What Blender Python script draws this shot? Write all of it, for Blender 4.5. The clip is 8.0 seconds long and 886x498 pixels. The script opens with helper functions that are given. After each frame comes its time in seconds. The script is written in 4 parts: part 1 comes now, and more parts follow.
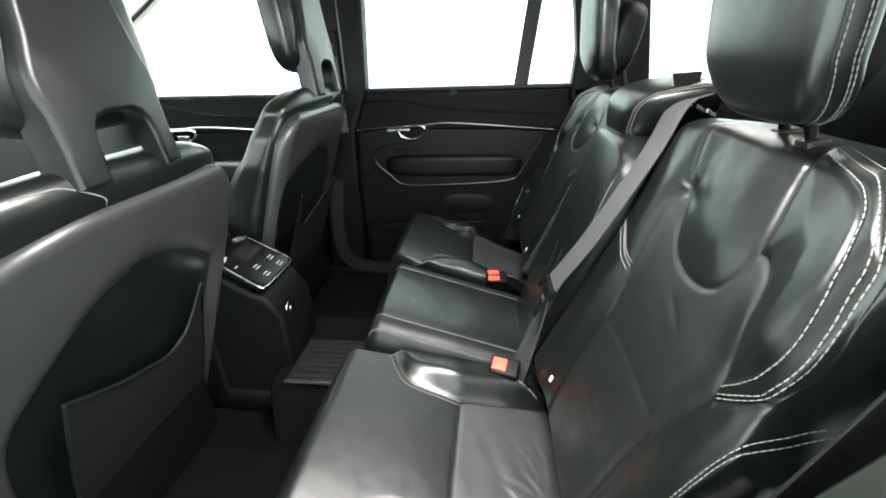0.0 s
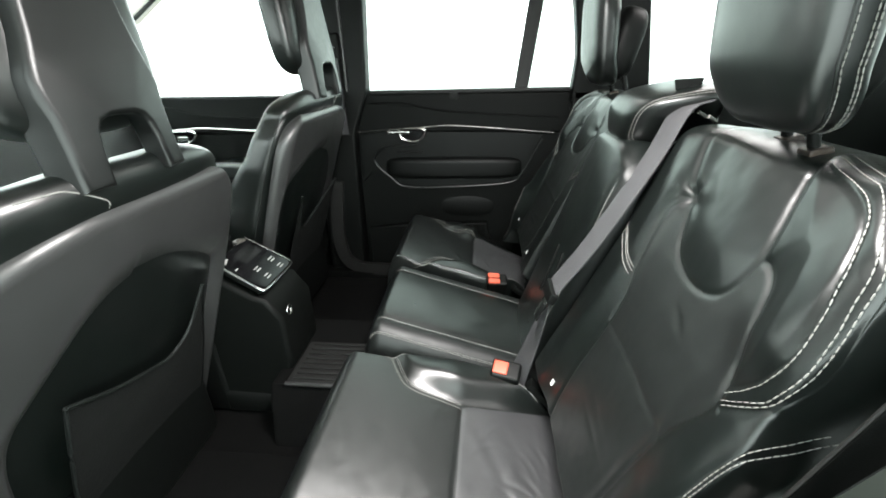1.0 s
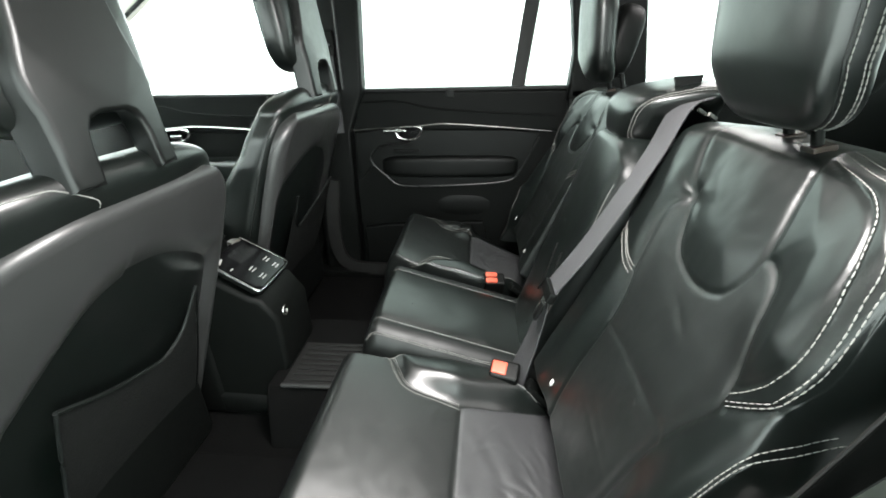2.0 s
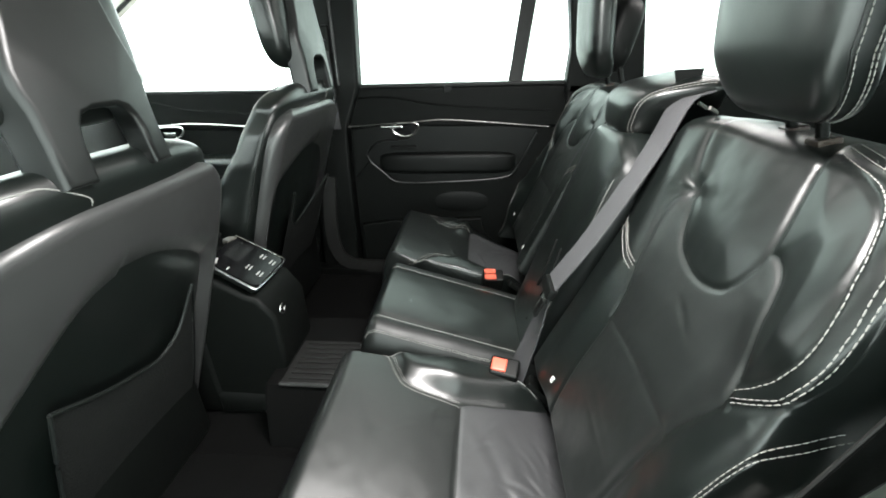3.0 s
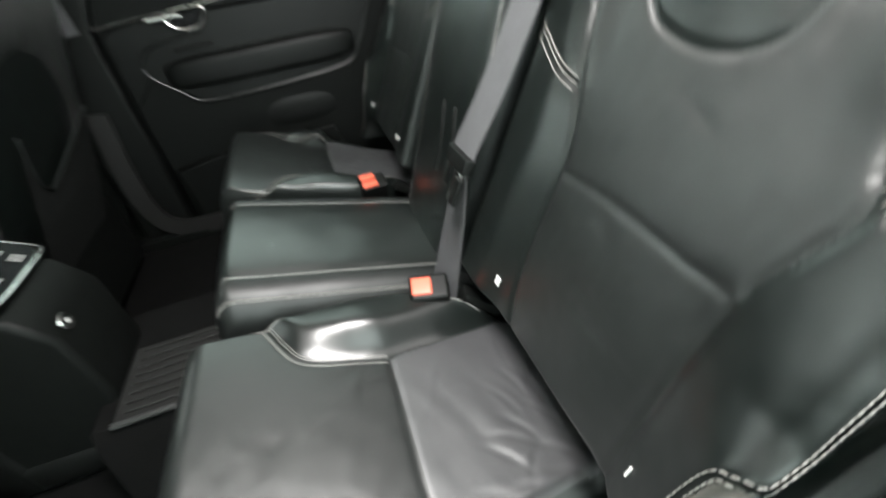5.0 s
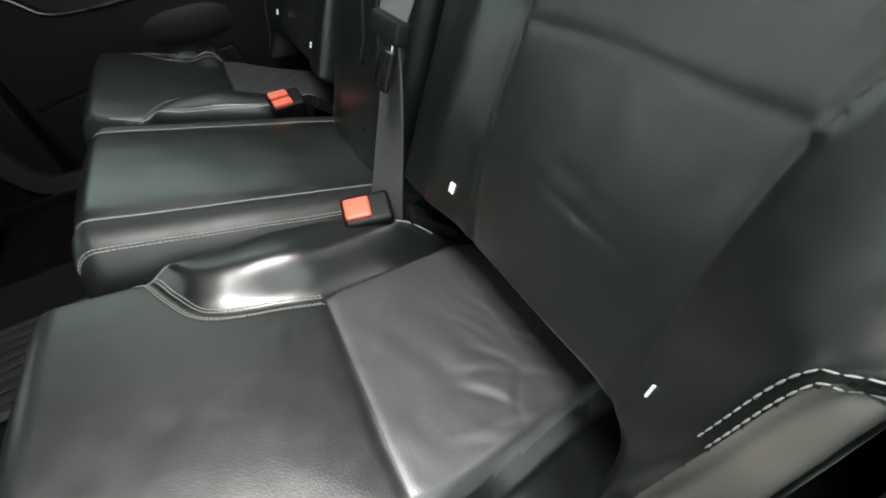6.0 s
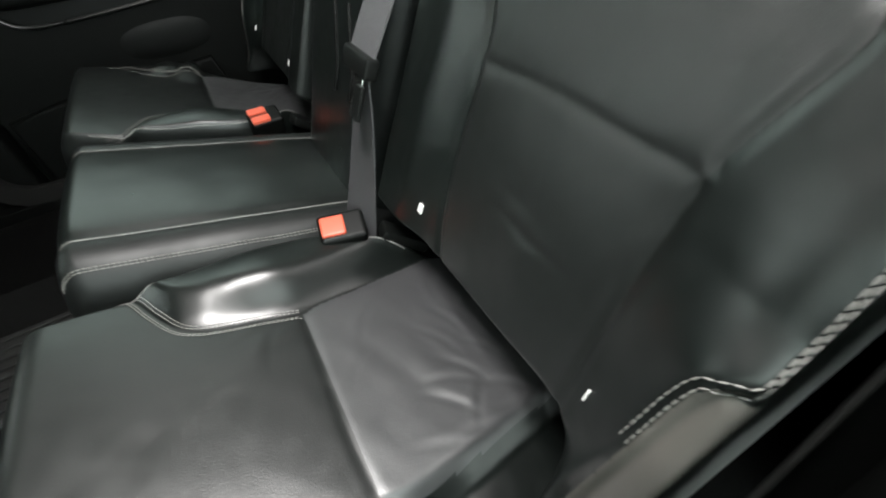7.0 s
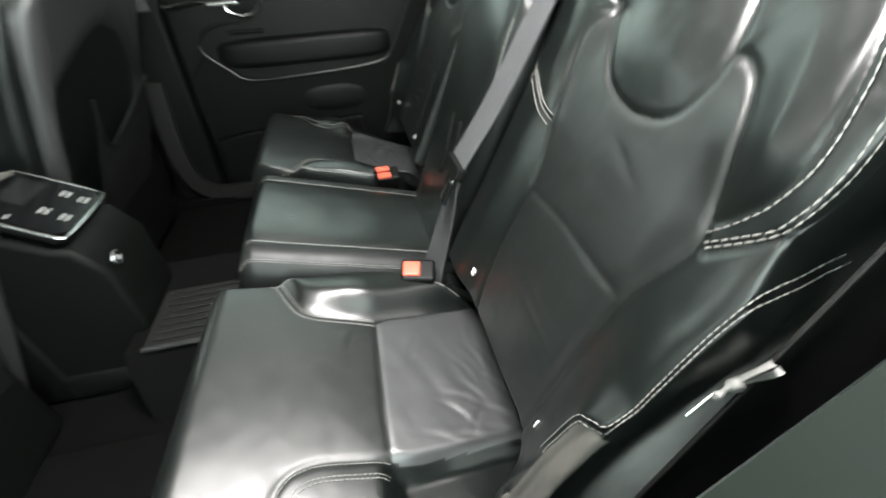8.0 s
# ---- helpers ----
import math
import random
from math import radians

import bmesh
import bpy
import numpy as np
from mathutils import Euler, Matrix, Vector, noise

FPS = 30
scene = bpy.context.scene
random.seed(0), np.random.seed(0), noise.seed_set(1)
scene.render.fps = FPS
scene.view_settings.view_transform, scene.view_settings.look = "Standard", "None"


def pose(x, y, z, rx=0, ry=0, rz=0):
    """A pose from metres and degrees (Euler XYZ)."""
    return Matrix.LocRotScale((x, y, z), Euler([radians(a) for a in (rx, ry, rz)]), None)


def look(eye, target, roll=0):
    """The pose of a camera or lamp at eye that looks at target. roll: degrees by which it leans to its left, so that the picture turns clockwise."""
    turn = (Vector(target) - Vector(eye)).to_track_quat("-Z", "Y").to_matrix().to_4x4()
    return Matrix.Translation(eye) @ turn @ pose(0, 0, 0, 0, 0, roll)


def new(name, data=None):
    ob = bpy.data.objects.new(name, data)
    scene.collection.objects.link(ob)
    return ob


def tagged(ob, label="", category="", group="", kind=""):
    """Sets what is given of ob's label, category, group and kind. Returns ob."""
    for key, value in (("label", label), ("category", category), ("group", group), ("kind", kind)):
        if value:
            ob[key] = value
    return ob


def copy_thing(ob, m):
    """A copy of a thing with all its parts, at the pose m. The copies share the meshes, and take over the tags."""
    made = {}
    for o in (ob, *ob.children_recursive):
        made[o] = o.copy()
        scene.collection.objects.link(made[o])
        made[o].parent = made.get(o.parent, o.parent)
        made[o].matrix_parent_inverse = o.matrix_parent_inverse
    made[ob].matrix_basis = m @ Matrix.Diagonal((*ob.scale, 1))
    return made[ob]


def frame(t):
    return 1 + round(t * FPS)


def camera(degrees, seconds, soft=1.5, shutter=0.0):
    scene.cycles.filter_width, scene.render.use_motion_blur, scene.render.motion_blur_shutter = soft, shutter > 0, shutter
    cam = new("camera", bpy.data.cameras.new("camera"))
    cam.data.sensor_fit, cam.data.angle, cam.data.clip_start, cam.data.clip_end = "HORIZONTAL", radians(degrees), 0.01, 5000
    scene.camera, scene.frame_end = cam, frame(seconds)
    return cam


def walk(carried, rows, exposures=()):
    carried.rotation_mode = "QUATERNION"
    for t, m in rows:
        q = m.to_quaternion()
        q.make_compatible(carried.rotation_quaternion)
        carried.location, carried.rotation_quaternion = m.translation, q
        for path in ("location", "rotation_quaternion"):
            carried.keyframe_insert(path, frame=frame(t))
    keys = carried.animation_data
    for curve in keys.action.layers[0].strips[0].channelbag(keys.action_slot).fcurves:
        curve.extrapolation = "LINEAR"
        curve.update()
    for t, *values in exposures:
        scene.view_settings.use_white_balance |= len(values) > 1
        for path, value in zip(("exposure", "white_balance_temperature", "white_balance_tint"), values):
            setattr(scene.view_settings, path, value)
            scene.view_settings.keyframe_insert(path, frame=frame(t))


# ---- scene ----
cam = camera(93.6, 8.0, 1.8, 0.7)
PATH = [
    (0, (0.052, 0.025, 0.847), (-0.158, 1.828, 0.008), -2.0),
    (0.5, (0.047, 0.024, 0.848), (-0.157, 1.832, 0.019), -1.7),
    (1, (0.044, 0.025, 0.852), (-0.155, 1.832, 0.017), -1.6),
    (1.5, (0.042, 0.029, 0.851), (-0.146, 1.836, 0.014), -1.5),
    (3, (0.035, 0.039, 0.846), (-0.129, 1.84, -0.008), -1.7),
    (3.5, (0.035, 0.051, 0.843), (-0.123, 1.847, -0.023), -1.7),
    (4, (0.02, 0.103, 0.826), (-0.12, 1.886, -0.068), -2.6),
    (4.5, (0.017, 0.184, 0.781), (0.104, 1.913, -0.219), -6.4),
    (5, (0.017, 0.244, 0.689), (0.378, 1.792, -0.525), -9.5),
    (6.3, (0.022, 0.305, 0.577), (0.564, 1.592, -0.854), -8.7),
    (6.5, (0.022, 0.303, 0.582), (0.579, 1.582, -0.85), -8.4),
    (7, (0.032, 0.281, 0.615), (0.632, 1.557, -0.802), -7.4),
    (7.5, (0.029, 0.212, 0.688), (0.528, 1.626, -0.637), -4.6),
    (8, (0.036, 0.147, 0.744), (0.324, 1.702, -0.481), -3.4),
]
walk(cam, [(t, look(eye, target, roll)) for t, eye, target, roll in PATH],
     [(0, 0.78), (1.5, 0.78), (3, 0.76), (4, 0.62), (4.5, 0.74), (5, 0.93), (6.5, 0.18), (7, 0.28), (7.5, 0.56), (8, 0.9)])

# ---- light ----
world = bpy.data.worlds.new("bright_hall")
scene.world = world
world.use_nodes = True
world.node_tree.nodes["Background"].inputs[0].default_value = (0.87, 1.0, 0.965, 1)
world.node_tree.nodes["Background"].inputs[1].default_value = 4.1
# reading lights added unseen in the headliner, each side and behind, brightening the leather
ADDED_LIGHTS = [(0.09, 0.5, 11.5), (0.08, 1.26, 0.4), (0.62, 1.2, 1.2)]
for lx, ly, watts in ADDED_LIGHTS:
    fill_lamp = bpy.data.lights.new("reading_light_glow", "AREA")
    fill_lamp.shape, fill_lamp.size, fill_lamp.size_y, fill_lamp.energy, fill_lamp.color = "RECTANGLE", 0.28, 0.17, watts, (1.0, 0.97, 0.95)
    new("reading_light_glow", fill_lamp).matrix_world = look((lx, ly, 1.082), (lx, ly + 0.001, 0.0))


# ---- materials ----
def material(name, color, rough=0.5, metal=0.0, grain=0.0, grain_scale=400.0, fold=0.0, fold_scale=14.0,
             vary=0.25, spec=0.5, coat=0.0):
    """A surface with two scales of variation in colour, gloss and relief."""
    m = bpy.data.materials.new(name)
    m.use_nodes = True
    t = m.node_tree
    b = t.nodes["Principled BSDF"]
    link = t.links.new
    co = t.nodes.new("ShaderNodeTexCoord")
    big = t.nodes.new("ShaderNodeTexNoise")
    big.inputs["Scale"].default_value = fold_scale
    big.inputs["Detail"].default_value = 4
    link(co.outputs["Object"], big.inputs["Vector"])
    ramp = t.nodes.new("ShaderNodeMapRange")
    ramp.inputs["To Min"].default_value, ramp.inputs["To Max"].default_value = 1 - vary, 1 + vary
    link(big.outputs["Fac"], ramp.inputs["Value"])
    mix = t.nodes.new("ShaderNodeVectorMath")
    mix.operation = "SCALE"
    mix.inputs[0].default_value = color[:3]
    link(ramp.outputs["Result"], mix.inputs["Scale"])
    link(mix.outputs["Vector"], b.inputs["Base Color"])
    r2 = t.nodes.new("ShaderNodeMapRange")
    r2.inputs["To Min"].default_value, r2.inputs["To Max"].default_value = max(rough - 0.07, 0.02), rough + 0.07
    mid = t.nodes.new("ShaderNodeTexNoise")
    mid.inputs["Scale"].default_value = fold_scale * 4
    link(co.outputs["Object"], mid.inputs["Vector"])
    link(mid.outputs["Fac"], r2.inputs["Value"])
    link(r2.outputs["Result"], b.inputs["Roughness"])
    b.inputs["Metallic"].default_value = metal
    b.inputs["Specular IOR Level"].default_value = spec
    b.inputs["Coat Weight"].default_value = coat
    prev = None
    if fold:
        bump = t.nodes.new("ShaderNodeBump")
        bump.inputs["Strength"].default_value = fold
        bump.inputs["Distance"].default_value = 0.01
        link(big.outputs["Fac"], bump.inputs["Height"])
        prev = bump
    if grain:
        vor = t.nodes.new("ShaderNodeTexVoronoi")
        vor.inputs["Scale"].default_value = grain_scale
        link(co.outputs["Object"], vor.inputs["Vector"])
        bump = t.nodes.new("ShaderNodeBump")
        bump.inputs["Strength"].default_value = grain
        bump.inputs["Distance"].default_value = 0.0006
        link(vor.outputs["Distance"], bump.inputs["Height"])
        if prev:
            link(prev.outputs["Normal"], bump.inputs["Normal"])
        prev = bump
    if prev:
        link(prev.outputs["Normal"], b.inputs["Normal"])
    return m


LEATHER = material("black_leather", (0.004, 0.0056, 0.005), 0.315, spec=0.68, grain=0.04, grain_scale=900, fold=0.07, fold_scale=11)
LEATHER_WORN = material("worn_black_leather", (0.0062, 0.0077, 0.0071), 0.37, spec=0.8, grain=0.12, grain_scale=900, fold=0.06, fold_scale=11)
# insert leather, much paler and greyer than the black leather
LEATHER_INSERT = material("creased_pale_leather", (0.04, 0.0405, 0.042), 0.4, spec=0.95, grain=0.15, grain_scale=900, fold=0.1, fold_scale=16)
LEATHER_SIDE = material("black_side_leather", (0.007, 0.0085, 0.008), 0.46, spec=0.4, grain=0.1, grain_scale=900, fold=0.1)
DOOR_LEATHER = material("black_door_leather", (0.0032, 0.0038, 0.0035), 0.45, spec=0.2, grain=0.1, grain_scale=900)
PLASTIC = material("grained_black_plastic", (0.0034, 0.004, 0.0036), 0.55, spec=0.12, grain=0.3, grain_scale=700)
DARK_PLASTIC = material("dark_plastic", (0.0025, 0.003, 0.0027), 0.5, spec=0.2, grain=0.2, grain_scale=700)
# pale tone paints in the highlight along the piping; seams share it
PIPING = material("highlight_piping", (0.2, 0.2, 0.19), 0.45, vary=0.2, fold_scale=60)
SHELL = material("seat_shell_plastic", (0.029, 0.0295, 0.0295), 0.36, spec=0.65, grain=0.12, grain_scale=800)
HEAD_SHELL = material("headrest_plastic", (0.0045, 0.0052, 0.005), 0.36, spec=0.5, grain=0.1, grain_scale=800)
GUIDE = material("brown_plastic", (0.03, 0.02, 0.015), 0.4)
GLOSS = material("gloss_black", (0.004, 0.004, 0.0045), 0.2, vary=0.05, spec=0.2)
THREAD = material("pale_thread", (0.2, 0.197, 0.185), 0.7, vary=0.15, fold_scale=300)
CHROME = material("satin_chrome", (0.72, 0.72, 0.7), 0.22, metal=1.0, vary=0.05)
WEBBING = material("belt_webbing", (0.05, 0.05, 0.053), 0.62, grain=0.6, grain_scale=900, vary=0.12)
CARPET = material("charcoal_carpet", (0.0028, 0.0028, 0.0027), 0.95, grain=1.0, grain_scale=350, vary=0.45, fold_scale=30, spec=0.1)
RUBBER = material("ribbed_rubber", (0.007, 0.007, 0.0066), 0.6, grain=0.2)
RED = material("red_button", (0.6, 0.1, 0.055), 0.35, vary=0.08)
NET = material("pocket_net", (0.0055, 0.006, 0.0056), 0.75, grain=1.0, grain_scale=260, spec=0.2)
LINING = material("pale_headliner", (0.56, 0.52, 0.48), 0.9, grain=0.5, grain_scale=500, vary=0.06)
PAINT = material("grey_green_body_paint", (0.0075, 0.0105, 0.008), 0.5, vary=0.03, spec=0.2)
STRAP = material("grey_strap", (0.2, 0.2, 0.19), 0.6, grain=0.5, grain_scale=700, vary=0.2, fold_scale=80)
MARK = material("printed_mark", (0.4, 0.4, 0.39), 0.5, vary=0.05)
SCREEN = material("display_glass", (0.012, 0.013, 0.013), 0.25, vary=0.1)
TAG = material("white_tag", (0.8, 0.8, 0.78), 0.5, vary=0.05)
TRIM_GREY = material("grey_trim", (0.085, 0.08, 0.072), 0.45, vary=0.15)
GREY_WALL = material("white_wall_paint", (0.7, 0.72, 0.71), 0.8, vary=0.08, fold_scale=2)
CONCRETE = material("hall_floor", (0.72, 0.72, 0.7), 0.6, vary=0.1, fold_scale=1.5)

GLASS = bpy.data.materials.new("window_glass")
GLASS.use_nodes = True
_g = GLASS.node_tree.nodes["Principled BSDF"]
_g.inputs["Transmission Weight"].default_value = 1.0
_g.inputs["Roughness"].default_value = 0.0
_g.inputs["IOR"].default_value = 1.02
_g.inputs["Base Color"].default_value = (0.97, 0.99, 0.98, 1)


def tinted_glass(name, clear):
    m = bpy.data.materials.new(name)
    m.use_nodes = True
    n = m.node_tree
    through_it, shine, both = n.nodes.new("ShaderNodeBsdfTransparent"), n.nodes.new("ShaderNodeBsdfGlossy"), n.nodes.new("ShaderNodeMixShader")
    through_it.inputs["Color"].default_value = (clear, clear * 1.04, clear * 1.02, 1)
    shine.inputs["Roughness"].default_value = 0.03
    both.inputs[0].default_value = 0.05
    n.links.new(through_it.outputs[0], both.inputs[1])
    n.links.new(shine.outputs[0], both.inputs[2])
    n.links.new(both.outputs[0], n.nodes["Material Output"].inputs["Surface"])
    return m


TINTED = tinted_glass("tinted_glass", 0.75)
PRIVACY = tinted_glass("privacy_glass", 0.72)


# ---- mesh helpers ----
def part(name, bm, mat, parent=None, label="", smooth=True):
    """Links a bmesh as one mesh object, under a thing or a part where given."""
    me = bpy.data.meshes.new(name)
    bm.to_mesh(me)
    bm.free()
    me.materials.append(mat)
    if smooth:
        me.polygons.foreach_set("use_smooth", [True] * len(me.polygons))
        me.set_sharp_from_angle(angle=radians(42))
    ob = new(name, me)
    if smooth and len(me.polygons) < 700:
        crisp = ob.modifiers.new("crisp_faces", "WEIGHTED_NORMAL")
        crisp.keep_sharp = True
    if parent is not None:
        ob.parent = parent
    if label:
        ob["label"] = label
    return ob


def thing(name, at=(0, 0, 0), label="", category="", group="", kind=""):
    ob = new(name)
    ob.empty_display_size = 0.05
    ob.location = at
    return tagged(ob, label, category, group, kind)


def soup(verts, faces):
    bm = bmesh.new()
    vs = [bm.verts.new(v) for v in verts]
    for f in faces:
        try:
            bm.faces.new([vs[i] for i in f])
        except ValueError:
            pass
    return bm


def box(x0, x1, y0, y1, z0, z1, r=0.004, seg=2):
    bm = bmesh.new()
    bmesh.ops.create_cube(bm, size=1)
    for v in bm.verts:
        v.co = ((x0 + x1) / 2 + v.co.x * (x1 - x0), (y0 + y1) / 2 + v.co.y * (y1 - y0), (z0 + z1) / 2 + v.co.z * (z1 - z0))
    if r:
        bmesh.ops.bevel(bm, geom=bm.edges[:], offset=min(r, 0.45 * min(x1 - x0, y1 - y0, z1 - z0)), segments=seg, profile=0.5, affect="EDGES")
    return bm


def moved(bm, m):
    bmesh.ops.transform(bm, matrix=m, verts=bm.verts[:])
    return bm


def joined(*bms):
    out = bmesh.new()
    for b in bms:
        me = bpy.data.meshes.new("tmp")
        b.to_mesh(me)
        b.free()
        out.from_mesh(me)
        bpy.data.meshes.remove(me)
    return out


def slab(outline, depth, to3, r=0.004, seg=2):
    """A plate of an outline in two coordinates, depth thick; to3(a, b, d) gives the place."""
    bm = bmesh.new()
    front = [bm.verts.new(to3(a, b, 0.0)) for a, b in outline]
    back = [bm.verts.new(to3(a, b, depth)) for a, b in outline]
    bm.faces.new(front)
    bm.faces.new(back[::-1])
    n = len(outline)
    for i in range(n):
        bm.faces.new((front[i], back[i], back[(i + 1) % n], front[(i + 1) % n]))
    bmesh.ops.recalc_face_normals(bm, faces=bm.faces[:])
    if r:
        rim = [e for e in bm.edges if len(e.link_faces) == 2 and any(len(f.verts) == n for f in e.link_faces)]
        bmesh.ops.bevel(bm, geom=rim, offset=r, segments=seg, profile=0.5, affect="EDGES")
    bmesh.ops.triangulate(bm, faces=[f for f in bm.faces if len(f.verts) > 4])
    return bm


def smooth_line(pts, n=60):
    """A Catmull-Rom line through points of any dimension, n points of even steps."""
    p = np.array(pts, float)
    p = np.vstack([2 * p[0] - p[1], p, 2 * p[-1] - p[-2]])
    out = []
    for i in range(1, len(p) - 2):
        for s in np.linspace(0, 1, 16, endpoint=False):
            a, b, c, d = p[i - 1:i + 3]
            out.append(0.5 * (2 * b + (c - a) * s + (2 * a - 5 * b + 4 * c - d) * s * s + (3 * b - a - 3 * c + d) * s ** 3))
    out.append(p[-2])
    out = np.array(out)
    run = np.r_[0, np.cumsum(np.linalg.norm(np.diff(out, axis=0), axis=1))]
    at = np.linspace(0, run[-1], n)
    return np.stack([np.interp(at, run, out[:, k]) for k in range(out.shape[1])], 1)


def tube(pts, r, sides=8, closed=False):
    p = [Vector(q) for q in pts]
    n = len(p)
    verts, faces = [], []
    up = Vector((0, 0, 1))
    for i, q in enumerate(p):
        a, b = (p[i - 1] if closed or i else q), (p[(i + 1) % n] if closed or i < n - 1 else q)
        d = (b - a).normalized()
        if abs(d.dot(up)) > 0.95:
            up = Vector((1, 0, 0))
        s = d.cross(up).normalized()
        u = s.cross(d)
        for k in range(sides):
            w = 2 * math.pi * k / sides
            verts.append(q + r * (math.cos(w) * s + math.sin(w) * u))
    for i in range(n if closed else n - 1):
        j = (i + 1) % n
        for k in range(sides):
            l = (k + 1) % sides
            faces.append((i * sides + k, i * sides + l, j * sides + l, j * sides + k))
    if not closed:
        faces += [tuple(range(sides))[::-1], tuple(range((n - 1) * sides, n * sides))]
    return soup(verts, faces)


def band(pts, across, width, thick):
    """A flat strap along points; across: one direction, or one for each point."""
    p = [Vector(q) for q in pts]
    acr = [Vector(a) for a in across] if hasattr(across[0], "__len__") else [Vector(across)] * len(p)
    verts, faces = [], []
    for i, q in enumerate(p):
        d = (p[min(i + 1, len(p) - 1)] - p[max(i - 1, 0)]).normalized()
        a = (acr[i] - acr[i].dot(d) * d).normalized()
        u = a.cross(d)
        for s, h in ((-1, -1), (1, -1), (1, 1), (-1, 1)):
            verts.append(q + a * s * width / 2 + u * h * thick / 2)
    for i in range(len(p) - 1):
        for k in range(4):
            l = (k + 1) % 4
            faces.append((4 * i + k, 4 * i + l, 4 * i + 4 + l, 4 * i + 4 + k))
    e = 4 * (len(p) - 1)
    faces += [(3, 2, 1, 0), (e, e + 1, e + 2, e + 3)]
    return soup(verts, faces)


def pillow(a, b, c, e=0.35, n=28, at=(0, 0, 0)):
    """A soft block: a rounded box of half sizes a, b, c."""
    verts, faces = [], []
    def pw(v):
        return math.copysign(abs(v) ** e, v)
    for i in range(n + 1):
        th = -math.pi / 2 + math.pi * i / n
        for j in range(2 * n):
            ph = math.pi * j / n
            verts.append((at[0] + a * pw(math.cos(th)) * pw(math.cos(ph)), at[1] + b * pw(math.cos(th)) * pw(math.sin(ph)), at[2] + c * pw(math.sin(th))))
    for i in range(n):
        for j in range(2 * n):
            k = (j + 1) % (2 * n)
            faces.append((i * 2 * n + j, i * 2 * n + k, (i + 1) * 2 * n + k, (i + 1) * 2 * n + j))
    bm = soup(verts, faces)
    bmesh.ops.remove_doubles(bm, verts=bm.verts[:], dist=1e-5)
    return bm


def step(x):
    x = np.clip(x, 0, 1)
    return x * x * (3 - 2 * x)


def far_from(u, v, line):
    """The distance of points (u, v) to a line of points, and the nearest point on it."""
    best, bu, bv = np.full(u.shape, 9.0), u.copy(), v.copy()
    for (a, b), (c, d) in zip(line[:-1], line[1:]):
        l2 = max((c - a) ** 2 + (d - b) ** 2, 1e-12)
        s = np.clip(((u - a) * (c - a) + (v - b) * (d - b)) / l2, 0, 1)
        pu, pv = a + s * (c - a), b + s * (d - b)
        dist = np.hypot(u - pu, v - pv)
        near = dist < best
        best, bu, bv = np.where(near, dist, best), np.where(near, pu, bu), np.where(near, pv, bv)
    return best, bu, bv


def inside(u, v, poly):
    r = np.zeros(u.shape, bool)
    n = len(poly)
    for i in range(n):
        (a, b), (c, d) = poly[i], poly[(i + 1) % n]
        if b != d:
            r ^= ((b > v) != (d > v)) & (u < (c - a) * (v - b) / (d - b) + a)
    return r


def relief(u, v, scale, seed=0.0):
    """Soft unevenness between -1 and 1."""
    return np.array([noise.noise((a * scale + seed, b * scale, seed * 1.7)) for a, b in zip(u.ravel(), v.ravel())]).reshape(u.shape)


def upholstery(parent, us, vs, seams, height, place, pieces, mat):
    """A padded surface, cut along its seams into pieces of leather. height(u, v, d): how far it stands out, d the distance to the
    nearest seam; place(u, v, h): where that lies; pieces: (name, label, test(u, v)), the first that holds."""
    u, v = np.meshgrid(us, vs, indexing="ij")
    cell = min(np.diff(us).min(), np.diff(vs).min())
    d, pu, pv = np.full(u.shape, 9.0), u.copy(), v.copy()
    for line in seams:
        e, qu, qv = far_from(u, v, line)
        near = e < d
        d, pu, pv = np.where(near, e, d), np.where(near, qu, pu), np.where(near, qv, pv)
    snap = d < 0.5 * cell
    u, v = np.where(snap, pu, u), np.where(snap, pv, v)
    d = np.where(snap, 0, d)
    h = height(u, v, d)
    h[1:-1, :] = 0.25 * h[:-2, :] + 0.5 * h[1:-1, :] + 0.25 * h[2:, :]
    h[:, 1:-1] = 0.25 * h[:, :-2] + 0.5 * h[:, 1:-1] + 0.25 * h[:, 2:]
    x, y, z = place(u, v, h)
    co = np.stack([x, y, z], -1)
    du, dv = np.gradient(co, axis=0), np.gradient(co, axis=1)
    nor = np.cross(du, dv)
    nor /= np.maximum(np.linalg.norm(nor, axis=-1, keepdims=True), 1e-9)
    cu, cv = (u[:-1, :-1] + u[1:, 1:]) / 2, (v[:-1, :-1] + v[1:, 1:]) / 2
    left = np.ones(cu.shape, bool)
    for name, label, test, *own in pieces:
        mine = test(cu, cv) & left
        left &= ~mine
        ii, jj = np.nonzero(mine)
        if not len(ii):
            continue
        ids, verts, faces, norms = {}, [], [], []
        for i, j in zip(ii, jj):
            f = []
            for k in ((i, j), (i + 1, j), (i + 1, j + 1), (i, j + 1)):
                if k not in ids:
                    ids[k] = len(verts)
                    verts.append(co[k])
                    norms.append(nor[k])
                f.append(ids[k])
            faces.append(f)
        me = bpy.data.meshes.new(name)
        me.from_pydata([tuple(map(float, c)) for c in verts], [], faces)
        me.materials.append(own[0] if own else mat)
        me.polygons.foreach_set("use_smooth", [True] * len(faces))
        me.normals_split_custom_set_from_vertices([tuple(map(float, c)) for c in norms])
        ob = new(name, me)
        ob.parent = parent
        if label:
            ob["label"] = label


